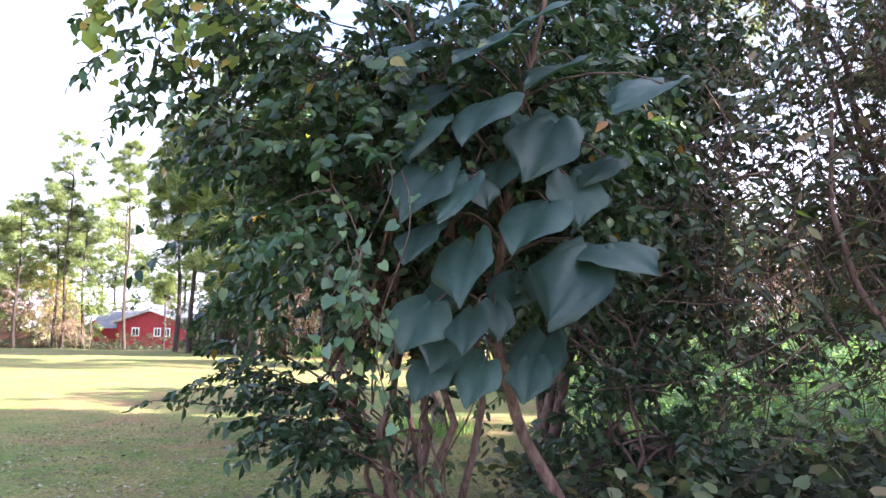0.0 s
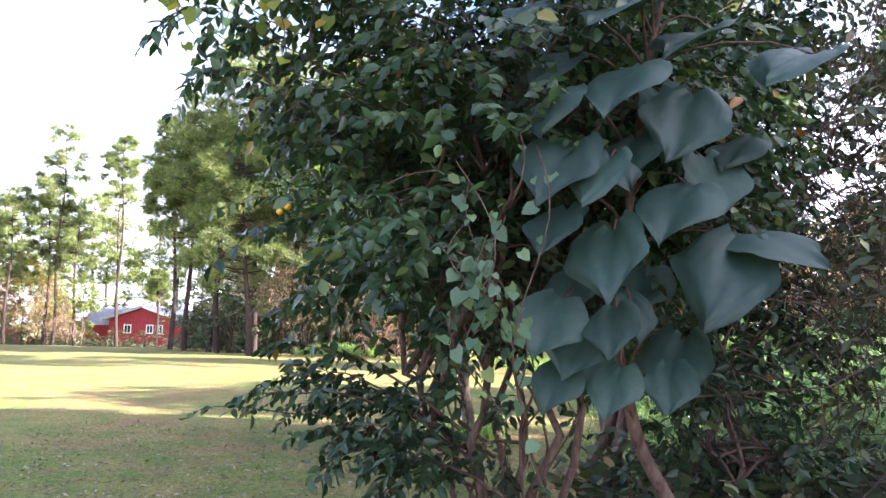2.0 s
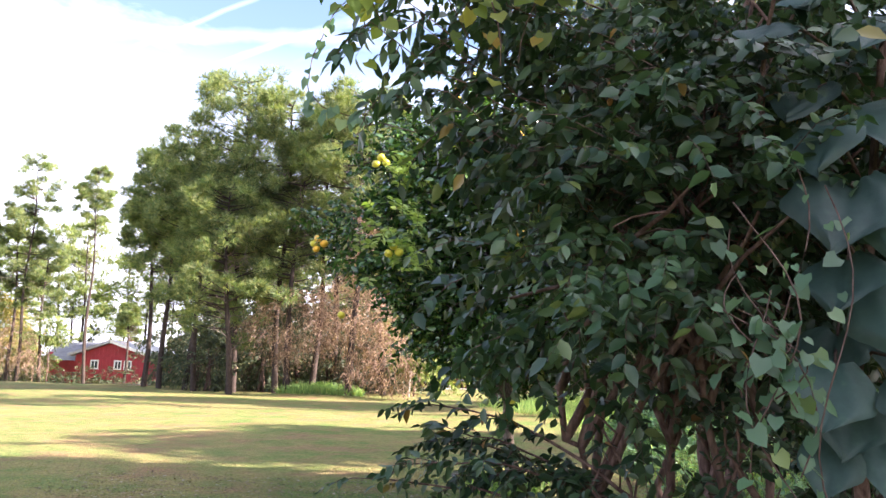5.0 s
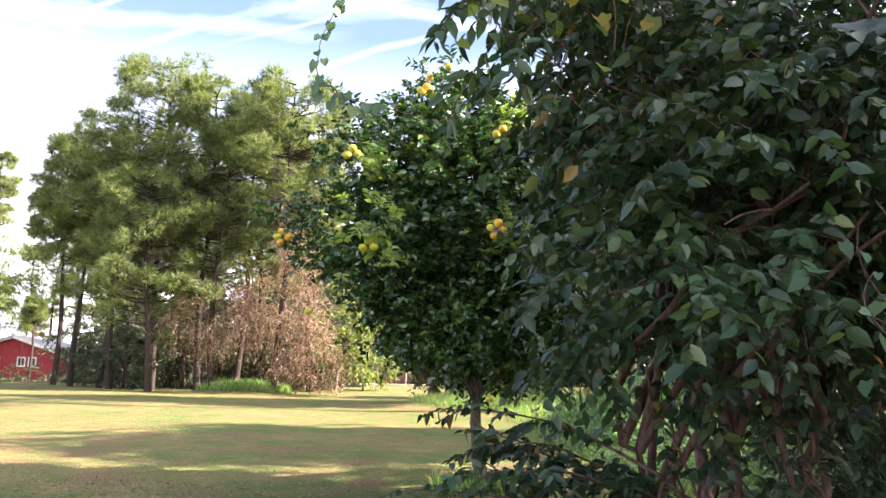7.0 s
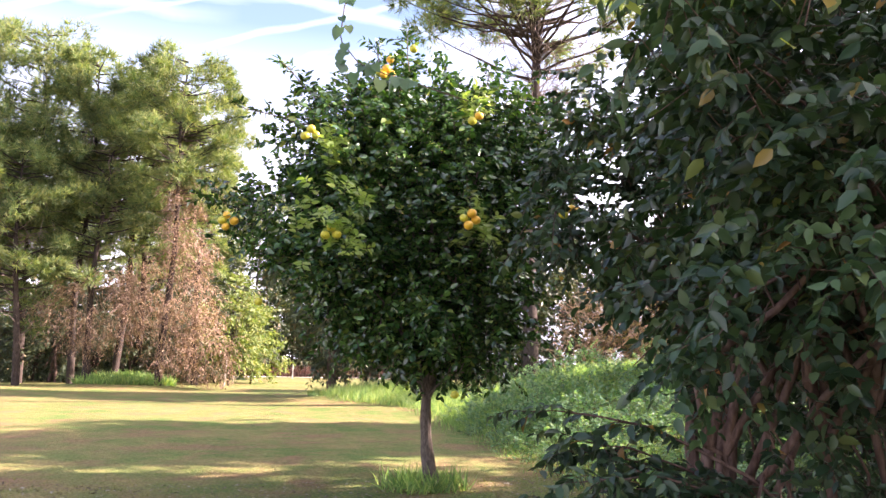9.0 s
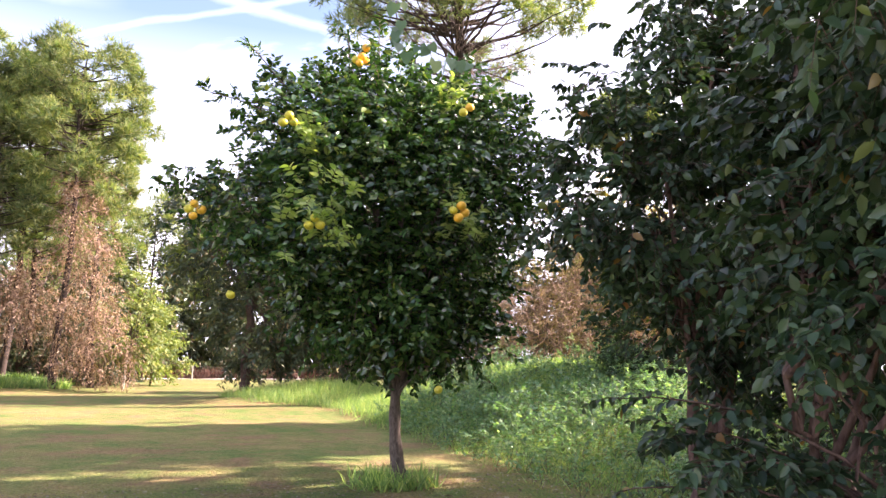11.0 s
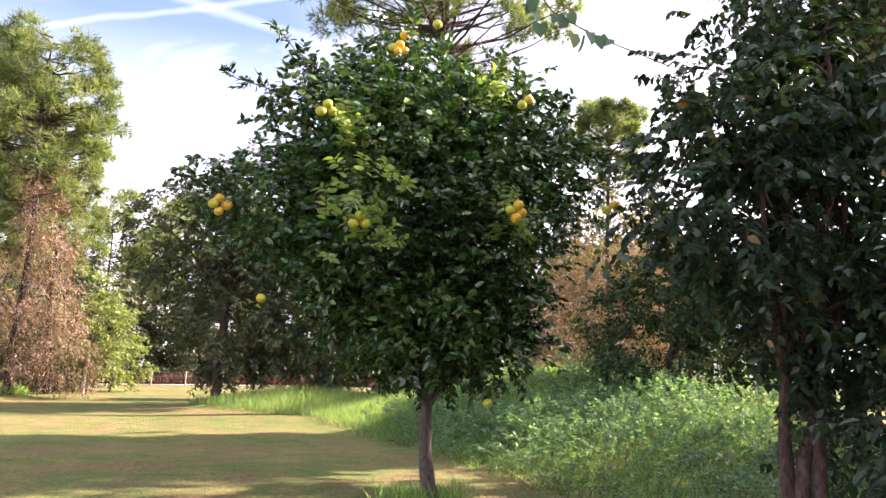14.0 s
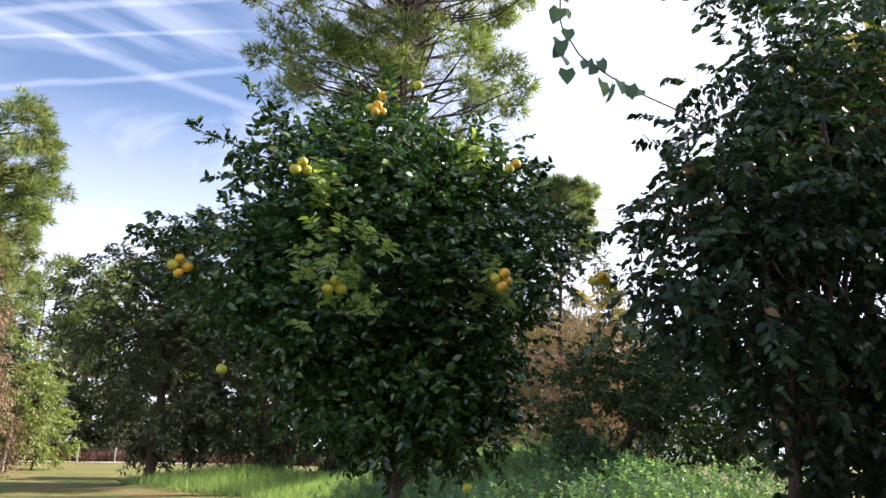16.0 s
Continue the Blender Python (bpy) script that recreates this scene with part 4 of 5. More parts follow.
# ---------------------------------------------------------------- citrus tree with fruit
def build_citrus():
    r = np.random.default_rng(31)
    foot = np.array([-0.5, 10.35, gz(-0.5, 10.35)])
    ob = thing("citrus_tree", foot, "young citrus tree with glossy dark leaves and ripening yellow fruit", "tree")
    blobs = [(-0.2, -0.1, 3.4, 1.6, 1.5, 1.75), (-1.8, 0.1, 3.45, 0.95, 0.85, 0.55), (-0.1, -0.1, 2.2, 1.15, 1.15, 0.75), (1.1, -0.2, 4.1, 0.95, 1.0, 0.9),
             (-0.35, 0.1, 5.0, 0.75, 0.8, 0.75), (-1.05, -0.1, 4.45, 0.9, 0.9, 0.7), (0.8, 0.0, 4.7, 0.9, 0.9, 0.75), (-0.95, 0.0, 2.9, 0.85, 0.85, 0.6), (0.4, -0.6, 1.75, 0.7, 0.6, 0.4)]
    wood, twig, leaf, young = Soup(), Soup(), Soup(), Soup()
    z = np.linspace(-0.2, 1.5, 9)
    path = np.stack([0.1 - 0.12 * np.sin(z * 1.5), 0.05 * np.cos(z * 2), z], -1)
    wood.tube(path, 0.088 - 0.018 * np.clip(z, 0, 1.5) + 0.05 * np.exp(-np.maximum(z, 0) * 6) + 0.006 * np.sin(z * 17), 12)
    for i in range(34):
        e, _ = in_blobs(blobs, 1, 0.0, r)
        q = limb(wood, path[-1 - i % 3], e[0], 0.05 if i < 8 else 0.025, 0.008, r, sag=0.1, seg=8, sides=6)
        for j in (3, 4, 5, 6):
            limb(wood, q[j], q[j] + unit(r.normal(size=3) + np.array([0, 0, 0.3])) * r.uniform(0.3, 0.6), 0.013, 0.004, r, seg=4, sides=4)
    p, way = in_blobs(blobs, 6300, 0.12, r, 3, 0.18)
    leafy_twigs(leaf, twig, p, way + np.array([0, 0, 0.35]), r, 0.26, 11, 0.1, LEAF_V * np.array([1.15, 1, 1]), LEAF_F, droop=0.25, flat=0.4)
    # a long sprig that stands out, and paler young shoots
    s0 = np.array([-1.2, -0.1, 4.5])
    for tip in ((-2.05, -0.3, 5.35), (-2.55, -0.25, 4.75), (-1.75, -0.2, 5.1), (-0.9, -0.3, 5.75), (-0.5, -0.4, 5.85), (0.1, -0.2, 5.7), (0.7, -0.3, 5.6), (1.3, -0.3, 5.45), (1.75, -0.3, 5.0), (2.15, -0.2, 4.5)):
        s0 = np.array([-1.2, -0.1, 4.5]) if tip[0] < -1 else np.array([tip[0] * 0.75, -0.1, tip[2] - 0.9])
        q = limb(wood, s0, tip, 0.016, 0.006, r, sag=0.02, seg=9, sides=5)
        leafy_twigs(leaf, twig, q[2:], np.tile(np.array([-0.4, 0, 0.7]), (7, 1)), r, 0.22, 9, 0.12, LEAF_V * np.array([0.8, 1, 1]), LEAF_F, droop=0.1)
        leafy_twigs(leaf, twig, q[3:], np.tile(np.array([-0.7, -0.2, 0.2]), (6, 1)), r, 0.2, 7, 0.12, LEAF_V * np.array([0.8, 1, 1]), LEAF_F, droop=0.1)
    shoots = [(-1.45, -1.55, 3.1, 0.4), (0.15, -1.65, 3.1, 0.2), (-1.4, -1.0, 4.1, 0.2), (0.3, -0.9, 4.75, 0.15)]
    sp = np.concatenate([np.array(s[:3]) + r.normal(0, s[3] * 0.55, (int(75 * s[3]) + 4, 3)) for s in shoots])
    leafy_twigs(young, twig, sp, np.tile(np.array([-0.1, -0.5, 0.7]), (len(sp), 1)), r, 0.24, 11, 0.1, LEAF_V * np.array([0.9, 1, 1]), LEAF_F, droop=0.15)
    wood.ob("trunk", CITRUS_BARK, ob)
    twig.ob("twigs", TWIG, ob, kind="stuff")
    leaf.ob("crown", CITRUS_LEAF, ob, label="glossy dark green leaves")
    young.ob("young_shoots", CITRUS_YOUNG, ob, label="pale yellow-green young leaves", kind="stuff")
    # fruit in small clusters: x, y, z, count, ripe
    clusters = [(-2.11, 9.72, 4.2, 3, 0), (-1.86, 9.25, 2.97, 3, 0), (-0.41, 8.55, 4.18, 2, 1), (-3.0, 10.45, 3.25, 4, 1), (-0.43, 8.7, 3.13, 4, 1), (-1.2, 10.1, 5.2, 5, 1), (0.7, 8.68, 3.27, 3, 1), (-0.42, 9.3, 1.22, 1, 0), (-2.6, 10.1, 2.2, 1, 0), (-0.95, 9.6, 5.3, 1, 0)]
    round_bm = bmesh.new()
    bmesh.ops.create_icosphere(round_bm, subdivisions=3, radius=0.052)
    for v in round_bm.verts:
        v.co.z *= 0.92
        top = max(0.0, v.co.z / 0.048)
        v.co.z -= 0.006 * top ** 8
    for f in round_bm.faces:
        f.smooth = True
    meshes = []
    for mat in (RIND_GREEN, RIND):
        me = bpy.data.meshes.new("fruit")
        round_bm.to_mesh(me)
        me.materials.append(mat)
        meshes.append(me)
    round_bm.free()
    for x, y, zz, n, ripe in clusters:
        for j in range(n):
            o = new("fruit", meshes[1 if ripe and j != 1 else 0])
            o.parent = ob
            off = np.array([(0, 0, 0), (-0.075, 0.02, -0.06), (0.07, 0.03, -0.05), (-0.03, -0.03, -0.13), (0.06, 0, 0.1)][j])
            o.location = np.array([x - 0.06, y - 0.36, zz]) + off + r.normal(0, 0.01, 3) - foot + np.array([-0.09, -0.28, -0.05])
            o.rotation_euler = r.uniform(-0.5, 0.5, 3)
            o.scale = [r.uniform(0.9, 1.12)] * 3
    return ob


build_citrus()
grass("citrus_foot_grass", (-1.1, 0.2), (9.8, 10.9), 900, 0.12, 0.34, GRASS_TALL, "tuft of uncut grass round the citrus trunk", keep=lambda x, y, r: np.hypot(x + 0.5, y - 10.35) < 0.55 * np.sqrt(r.random(len(x))) + 0.1, width=0.9, seed=63)


# ---------------------------------------------------------------- the many-stemmed shrub in the foreground
def build_shrub():
    r = np.random.default_rng(41)
    foot = np.array([0.15, 3.5, gz(0.15, 3.5)])
    ob = thing("shrub", foot, "large many-stemmed shrub with reddish bark and dark oval leaves", "shrub")
    blobs = [(-0.75, -0.4, 3.45, 0.48, 0.5, 0.38), (-0.4, -0.25, 2.75, 0.6, 0.8, 0.5), (-0.62, -0.25, 1.98, 0.65, 0.75, 0.38), (-0.6, -0.2, 1.62, 0.5, 0.6, 0.25),
             (0.15, 0.0, 2.4, 0.85, 0.8, 0.75), (0.35, 0.2, 3.3, 0.95, 0.6, 0.65), (0.3, 0.2, 4.4, 1.0, 0.7, 0.45), (0.7, 0.4, 2.7, 0.8, 0.7, 0.8), (0.2, 0.7, 2.6, 0.8, 0.5, 0.8),
             (-0.35, -0.85, 2.3, 0.5, 0.4, 0.55), (-0.3, -0.8, 3.1, 0.55, 0.45, 0.5)]
    wood, twig, leaf = Soup(), Soup(), Soup()
    # stems: foot offset and the place they climb to
    stems = [((-0.12, 0.0), (-0.42, -0.1, 2.0)), ((0.1, -0.08), (0.12, -0.15, 2.2)), ((0.22, 0.08), (0.42, 0.2, 2.4)), ((-0.05, 0.15), (-0.3, 0.5, 2.3)), ((0.0, -0.12), (-0.12, -0.2, 2.1)), ((-0.2, 0.05), (-0.75, 0.2, 1.5))]
    for i, ((fx, fy), top) in enumerate(stems):
        trunk = Soup()
        q = limb(trunk, (fx, fy, -0.2), top, 0.034 - 0.003 * i, 0.018, r, sag=0.02, wob=0.22, seg=10, sides=8)
        trunk.ob("stem", SHRUB_BARK, ob)
        for k in range(9):
            e, _ = in_blobs(blobs, 1, 0.0, r)
            w = limb(wood, q[6 + k % 4], e[0], 0.026, 0.007, r, sag=0.08, seg=7, sides=5)
            for j in (2, 3, 4, 5):
                limb(wood, w[j], w[j] + unit(r.normal(size=3)) * r.uniform(0.2, 0.5), 0.008, 0.003, r, seg=4, sides=3)
    for i in range(11):
        trunk = Soup()
        foot_x, foot_y = r.normal(0, 0.14, 2)
        limb(trunk, (foot_x, foot_y, -0.15), (foot_x - r.uniform(-0.35, 0.85), foot_y + r.normal(0, 0.3), r.uniform(1.0, 1.9)), r.uniform(0.01, 0.02), 0.006, r, sag=0.04, wob=0.25, seg=9, sides=6)
        trunk.ob("stem", SHRUB_BARK, ob, label="thin young stem")
    # layered sprays: twigs that reach out level, each with a row of hanging leaves
    p, way = in_blobs(blobs, 1900, 0.25, r, 7, 0.11)
    way = unit(way * np.array([1.0, 1.0, 0.25]) + np.array([-0.12, -0.1, 0.1])) * 1.8
    leafy_twigs(leaf, twig, p, way, r, 0.35, 13, 0.081, LEAF_V * np.array([1.2, 1, 1]), LEAF_F, droop=0.4, flat=0.5)
    p, way = in_blobs([(0.7, 0.3, 3.1, 0.9, 0.7, 0.8), (0.5, 0.6, 2.4, 0.7, 0.5, 0.7)], 200, 0.1, r)
    leafy_twigs(leaf, twig, p, way, r, 0.36, 12, 0.1, droop=0.5, flat=0.6)
    p, way = in_blobs([(-0.15, 0.05, 1.05, 0.6, 0.45, 0.5), (0.3, 0.1, 1.3, 0.4, 0.4, 0.3)], 48, 0.0, r, 3, 0.1)
    leafy_twigs(leaf, twig, p, way * np.array([1, 1, 0.3]) * 1.6, r, 0.3, 10, 0.08, droop=0.4)
    # low arching branches with leaves hanging below them
    tips = [(-1.8, 0.0, 1.03), (-1.55, 0.4, 1.38), (-1.4, 0.3, 1.2), (-1.5, -0.1, 1.12), (-1.2, 0.1, 1.05), (-1.15, -0.3, 0.95), (-0.95, -0.4, 0.85), (-0.75, -0.35, 0.65), (-0.6, -0.2, 0.5), (-1.3, 0.35, 1.25), (-0.7, -0.5, 0.85)]
    for i, tip in enumerate(tips):
        b1 = np.array(tip)
        b0 = np.array([-0.2 + r.normal(0, 0.12), 0.1 + r.normal(0, 0.2), 0.25 + 0.45 * b1[2] + r.normal(0, 0.15)])
        q = limb(wood, b0, b1, 0.012, 0.003, r, sag=0.1, seg=12, sides=4)
        way = np.tile(unit(b1 - b0)[None], (8, 1)) * 1.6
        leafy_twigs(leaf, twig, q[4:], way + r.normal(0, 0.5, (8, 3)) * np.array([1, 1, 0.3]) * (i > 0), r, 0.24 if i else 0.14, 10, 0.082 if i else 0.06, droop=0.4)
        if i > 1:
            leafy_twigs(leaf, twig, q[4:], way * 0.3 + r.normal(0, 0.6, (8, 3)) * np.array([1, 1, 0.4]), r, 0.22, 10, 0.085, droop=0.4)
    # long wands that stand out to the side near the top
    for end in ((-1.9, -1.0, 3.2), (-1.85, -1.1, 2.95), (-1.8, -0.9, 2.75), (-1.75, -1.05, 3.4), (-1.65, -1.0, 3.0), (-1.6, -0.8, 3.3), (-1.5, -1.0, 2.7), (-1.5, -0.7, 3.5), (-1.4, -0.6, 3.2), (-1.3, -0.8, 3.45), (-1.2, -0.5, 2.7), (-1.35, -0.5, 3.7), (-1.5, -0.2, 3.6)):
        end = np.array(end) * np.array([0.9, 1, 1])
        q = limb(wood, np.array(end) * np.array([0.4, 0.5, 1]) - np.array([0, 0, 0.3]), end, 0.007, 0.002, r, sag=-0.06, seg=9, sides=4)
        for k in range(2):
            leafy_twigs(leaf, twig, q[2:], np.array([-0.6, 0, -0.1]) + r.normal(0, 0.35, (7, 3)), r, 0.22, 9, 0.085, droop=0.5)
    wood.ob("branches", SHRUB_BARK, ob, kind="stuff")
    twig.ob("twigs", TWIG, ob, kind="stuff")
    leaf.ob("crown", SHRUB_LEAF, ob, label="dark oval leaves")
    return ob


build_shrub()


def climbing_vine():
    """Heart-leaved vine over the front of the shrub."""
    r = np.random.default_rng(43)
    ob = thing("climbing_vine", (-0.17, 2.15, 0), "climbing vine with pale heart-shaped leaves on the shrub", "vine")
    stem, leaf = Soup(), Soup()
    for i in range(8):
        x, y0 = r.normal(0.0, 0.12), r.uniform(-0.1, 0.2)
        top, low = r.uniform(1.7, 2.25), r.uniform(1.0, 1.5)
        t = np.linspace(0, 1, 12)
        q = np.stack([x + 0.1 * np.sin(t * 5 + i) + (t - 0.5) * 0.1, y0 + 0.06 * np.cos(t * 6), top + (low - top) * t], -1)
        stem.tube(q, [0.003] * 12, 4)
        n = 11
        a = np.stack([r.normal(0, 0.5, n), r.normal(-0.45, 0.3, n), np.full(n, -0.75)], -1)
        hint = np.stack([r.normal(0, 0.7, n), r.normal(-0.6, 0.4, n), np.full(n, 0.8)], -1)
        a = unit(a)
        sd, up = frame_of(a, hint)
        leaf.stamp(HEART_V, HEART_F, q[1:] + r.normal(0, 0.03, (n, 3)), sd, a, up, r.uniform(0.025, 0.075, n))
    stem.ob("vine_stems", TWIG, ob, kind="stuff")
    leaf.ob("vine_leaves", VINE_LEAF, ob, kind="stuff")


climbing_vine()


def top_vine():
    """Backlit vine leaves hanging over the outer top of the shrub."""
    r = np.random.default_rng(44)
    ob = thing("climbing_vine", (-1.3, 2.5, 2.95), "climbing vine with thin yellow-green leaves over the shrub's top", "vine")
    stem, leaf = Soup(), Soup()
    for i in range(9):
        x = -0.3 + 0.12 * i + r.normal(0, 0.05)
        t = np.linspace(0, 1, 12)
        q = np.stack([x + 0.12 * np.sin(t * 4 + i), -0.15 + 0.1 * r.normal() + 0.08 * np.cos(t * 5), 0.6 - t * r.uniform(0.4, 0.9)], -1)
        stem.tube(q, [0.003] * 12, 4)
        n = 24
        p = q[r.integers(0, 12, n)] + r.normal(0, 0.05, (n, 3))
        a = unit(np.stack([r.normal(0, 0.5, n), r.normal(-0.4, 0.3, n), np.full(n, -0.75)], -1))
        sd, up = frame_of(a, np.stack([r.normal(0, 0.4, n), np.full(n, -0.7), np.full(n, 0.5)], -1))
        leaf.stamp(HEART_V, HEART_F, p, sd, a, up, r.uniform(0.05, 0.09, n))
    stem.ob("vine_stems", TWIG, ob, kind="stuff")
    leaf.ob("vine_leaves", YELLOW_VINE, ob, kind="stuff")


top_vine()


# ---------------------------------------------------------------- big-leaved sapling in front of it
def big_leaf_mesh(seed):
    """A drooping blade with a notched base, two blunt side corners and a short tip, folded along its midrib."""
    nu, nv = 15, 15
    corner = 0.52 + 0.05 * math.sin(seed * 2.3)
    rows_t = [0.0, 0.12, 0.3, corner, corner + 0.09, 0.78, 0.9, 1.0]
    rows_w = [0.2, 0.36, 0.47, 0.54, 0.49, 0.27, 0.13, 0.01]
    verts = []
    for j in range(nu):
        t = j / (nu - 1)
        half = float(np.interp(t, rows_t, rows_w)) * (1 + 0.03 * math.sin(t * 19 + seed))
        for i in range(nv):
            s = i / (nv - 1) * 2 - 1
            k = half * (1 + 0.07 * math.sin(seed * 1.7) * (1 if s > 0 else -1))
            x = s * k
            y = t - 0.2 * abs(s) ** 1.4 * (1 - t) ** 3 + 0.05 * s * math.sin(seed) * t
            vein = 0.014 * abs(math.sin((t * 4.5 - abs(s) * 1.6) * math.pi)) * (1 - abs(s) * 0.4)
            z = 0.16 * abs(s) ** 0.9 * (1 - 0.4 * t) - 0.42 * max(0.0, t - 0.25) ** 1.6 - 0.12 * s * s + vein + 0.045 * math.sin(3.1 * t + 3 * s + seed) + 0.03 * abs(s) * math.sin(9 * t + 3 * seed * s)
            verts.append((x, y, z))
    f = [(j * nv + i, j * nv + i + 1, (j + 1) * nv + i + 1, (j + 1) * nv + i) for j in range(nu - 1) for i in range(nv - 1)]
    me = bpy.data.meshes.new("leaf_blade")
    me.from_pydata(verts, [], f)
    me.polygons.foreach_set("use_smooth", [True] * len(f))
    me.materials.append(BIG_LEAF)
    return me


def big_leaf_sapling():
    r = np.random.default_rng(47)
    foot = np.array([1.15, 3.35, gz(1.15, 3.35)])
    ob = thing("large_leaved_sapling", foot, "leaning sapling with very large drooping blue-green leaves", "sapling")
    stem = Soup()
    main = np.array([(0.05, 0, -0.2), (-0.1, -0.05, 0.35), (-0.45, -0.2, 0.95), (-0.6, -0.45, 1.5), (-0.55, -0.55, 2.1), (-0.45, -0.5, 2.8), (-0.3, -0.45, 3.5)])
    t = np.linspace(0, 6, 26)
    q = np.stack([np.interp(t, range(7), main[:, k]) for k in range(3)], -1)
    stem.tube(q, np.interp(t, [0, 6], [0.046, 0.012]), 8)
    # where each blade joins its stalk: x, y, z, swing of the tip from straight down, size
    leaves = [(0.44, 2.6, 3.09, -64, 0.34), (0.9, 2.7, 3.12, -66, 0.34), (0.62, 2.5, 2.84, -80, 0.38), (1.0, 2.7, 2.8, -77, 0.42), (1.47, 2.7, 2.69, -76, 0.46),
              (0.27, 2.4, 2.42, -35, 0.31), (0.6, 2.4, 2.52, -46, 0.38), (0.87, 2.6, 2.45, -27, 0.42), (0.3, 2.3, 2.15, -40, 0.36), (0.44, 2.25, 2.09, -40, 0.29), (0.45, 2.4, 2.12, 44, 0.22),
              (0.84, 2.5, 2.0, -45, 0.37), (0.27, 2.3, 1.87, -44, 0.3), (0.46, 2.3, 1.79, -16, 0.38), (1.04, 2.5, 1.75, -37, 0.5), (1.07, 2.6, 1.79, 87, 0.45),
              (0.25, 2.4, 1.49, -26, 0.32), (0.47, 2.3, 1.46, -18, 0.26), (0.56, 2.5, 1.5, 16, 0.22), (0.83, 2.7, 1.34, -21, 0.36)]
    small = [(0.44, 2.6, 1.27, -28, 0.26), (0.28, 2.5, 1.21, -29, 0.27), (0.95, 2.75, 2.2, 20, 0.34), (0.75, 2.8, 2.55, 30, 0.32), (0.3, 2.55, 2.62, -60, 0.3), (0.2, 2.6, 2.9, -70, 0.28), (0.7, 2.75, 1.66, -30, 0.3), (0.62, 2.6, 2.25, -35, 0.3), (0.36, 2.6, 1.62, -40, 0.28), (0.7, 2.65, 2.98, -72, 0.32), (1.2, 2.8, 2.3, -60, 0.3), (0.52, 2.5, 1.2, -25, 0.27), (0.76, 2.6, 1.22, -15, 0.26), (0.36, 2.5, 1.36, -35, 0.27)]
    shapes = [big_leaf_mesh(s) for s in (1, 2, 3, 4, 5)]
    for i, (x, y, z, swing, size) in enumerate(leaves + small):
        size *= 0.94 if z > 1.9 else 0.87
        z += 0.04
        a = radians(swing)
        flat = abs(math.sin(a))
        tip = Vector((math.sin(a) - 0.15, -0.85 - 0.15 * flat, -math.cos(a) - 0.12 * flat)).normalized()
        face = Vector((r.normal(0, 0.3) - 0.25 * math.sin(a), -0.5 + 0.4 * flat + r.normal(0, 0.18), 0.95 + 0.4 * flat))
        side = tip.cross(face).normalized()
        up = side.cross(tip)
        o = new("leaf", shapes[i % 5])
        o.parent = ob
        m = Matrix((side, tip, up)).transposed().to_4x4()
        o.matrix_local = Matrix.Translation(Vector((x, y, z)) - Vector(foot)) @ m @ Matrix.Diagonal((size * r.uniform(0.95, 1.12), size * 1.06, size, 1))
        j = np.array((x, y, z)) - foot
        k = q[np.argmin(np.linalg.norm(q - (j + np.array([0, 0.2, -0.1])), axis=1))]
        mid = (j + k) / 2 + np.array([0, 0.05, 0.12])
        stalk = Soup()
        stalk.tube(np.array([k, (k + mid) / 2 + [0, 0, 0.03], mid, (mid + j) / 2 + [0, 0, 0.03], j]), [0.009, 0.008, 0.007, 0.006, 0.006], 5)
        stalk.ob("leaf_stalk", TWIG, ob)
    stem.ob("stem", SHRUB_BARK, ob, label="leaning brown stem")


big_leaf_sapling()


def heart_spray():
    """The loose vine end that hangs out beside the shrub."""
    r = np.random.default_rng(53)
    ob = thing("vine_spray", (-1.7, 4.9, 3.2), "loose vine end with yellowing heart-shaped leaves", "vine")
    stem, leaf = Soup(), Soup()
    pts = np.array([(0.2, -0.1, -0.05), (-0.1, 0, 0.06), (-0.3, 0, 0.1), (-0.5, 0, 0.16), (-0.62, 0, 0.3), (-0.6, 0.02, 0.55), (-0.45, 0.0, 0.9), (-0.1, -0.1, 1.2), (0.4, -0.2, 1.3)])
    t = np.linspace(0, 8, 40)
    q = np.stack([np.interp(t, range(9), pts[:, k]) for k in range(3)], -1)
    stem.tube(q, [0.004] * 40, 5)
    p = q[6:36] + r.normal(0, 0.025, (30, 3)) + np.array([0, 0, -0.02])
    a = unit(np.stack([r.normal(-0.2, 0.4, 30), r.normal(-0.2, 0.3, 30), np.full(30, -0.8)], -1))
    sd, up = frame_of(a, np.stack([r.normal(0, 0.5, 30), np.full(30, -0.9), np.full(30, 0.3)], -1))
    leaf.stamp(HEART_V, HEART_F, p, sd, a, up, r.uniform(0.06, 0.105, 30))
    stem.ob("vine_stem", TWIG, ob)
    leaf.ob("vine_leaves", VINE_LEAF, ob, kind="stuff")


heart_spray()

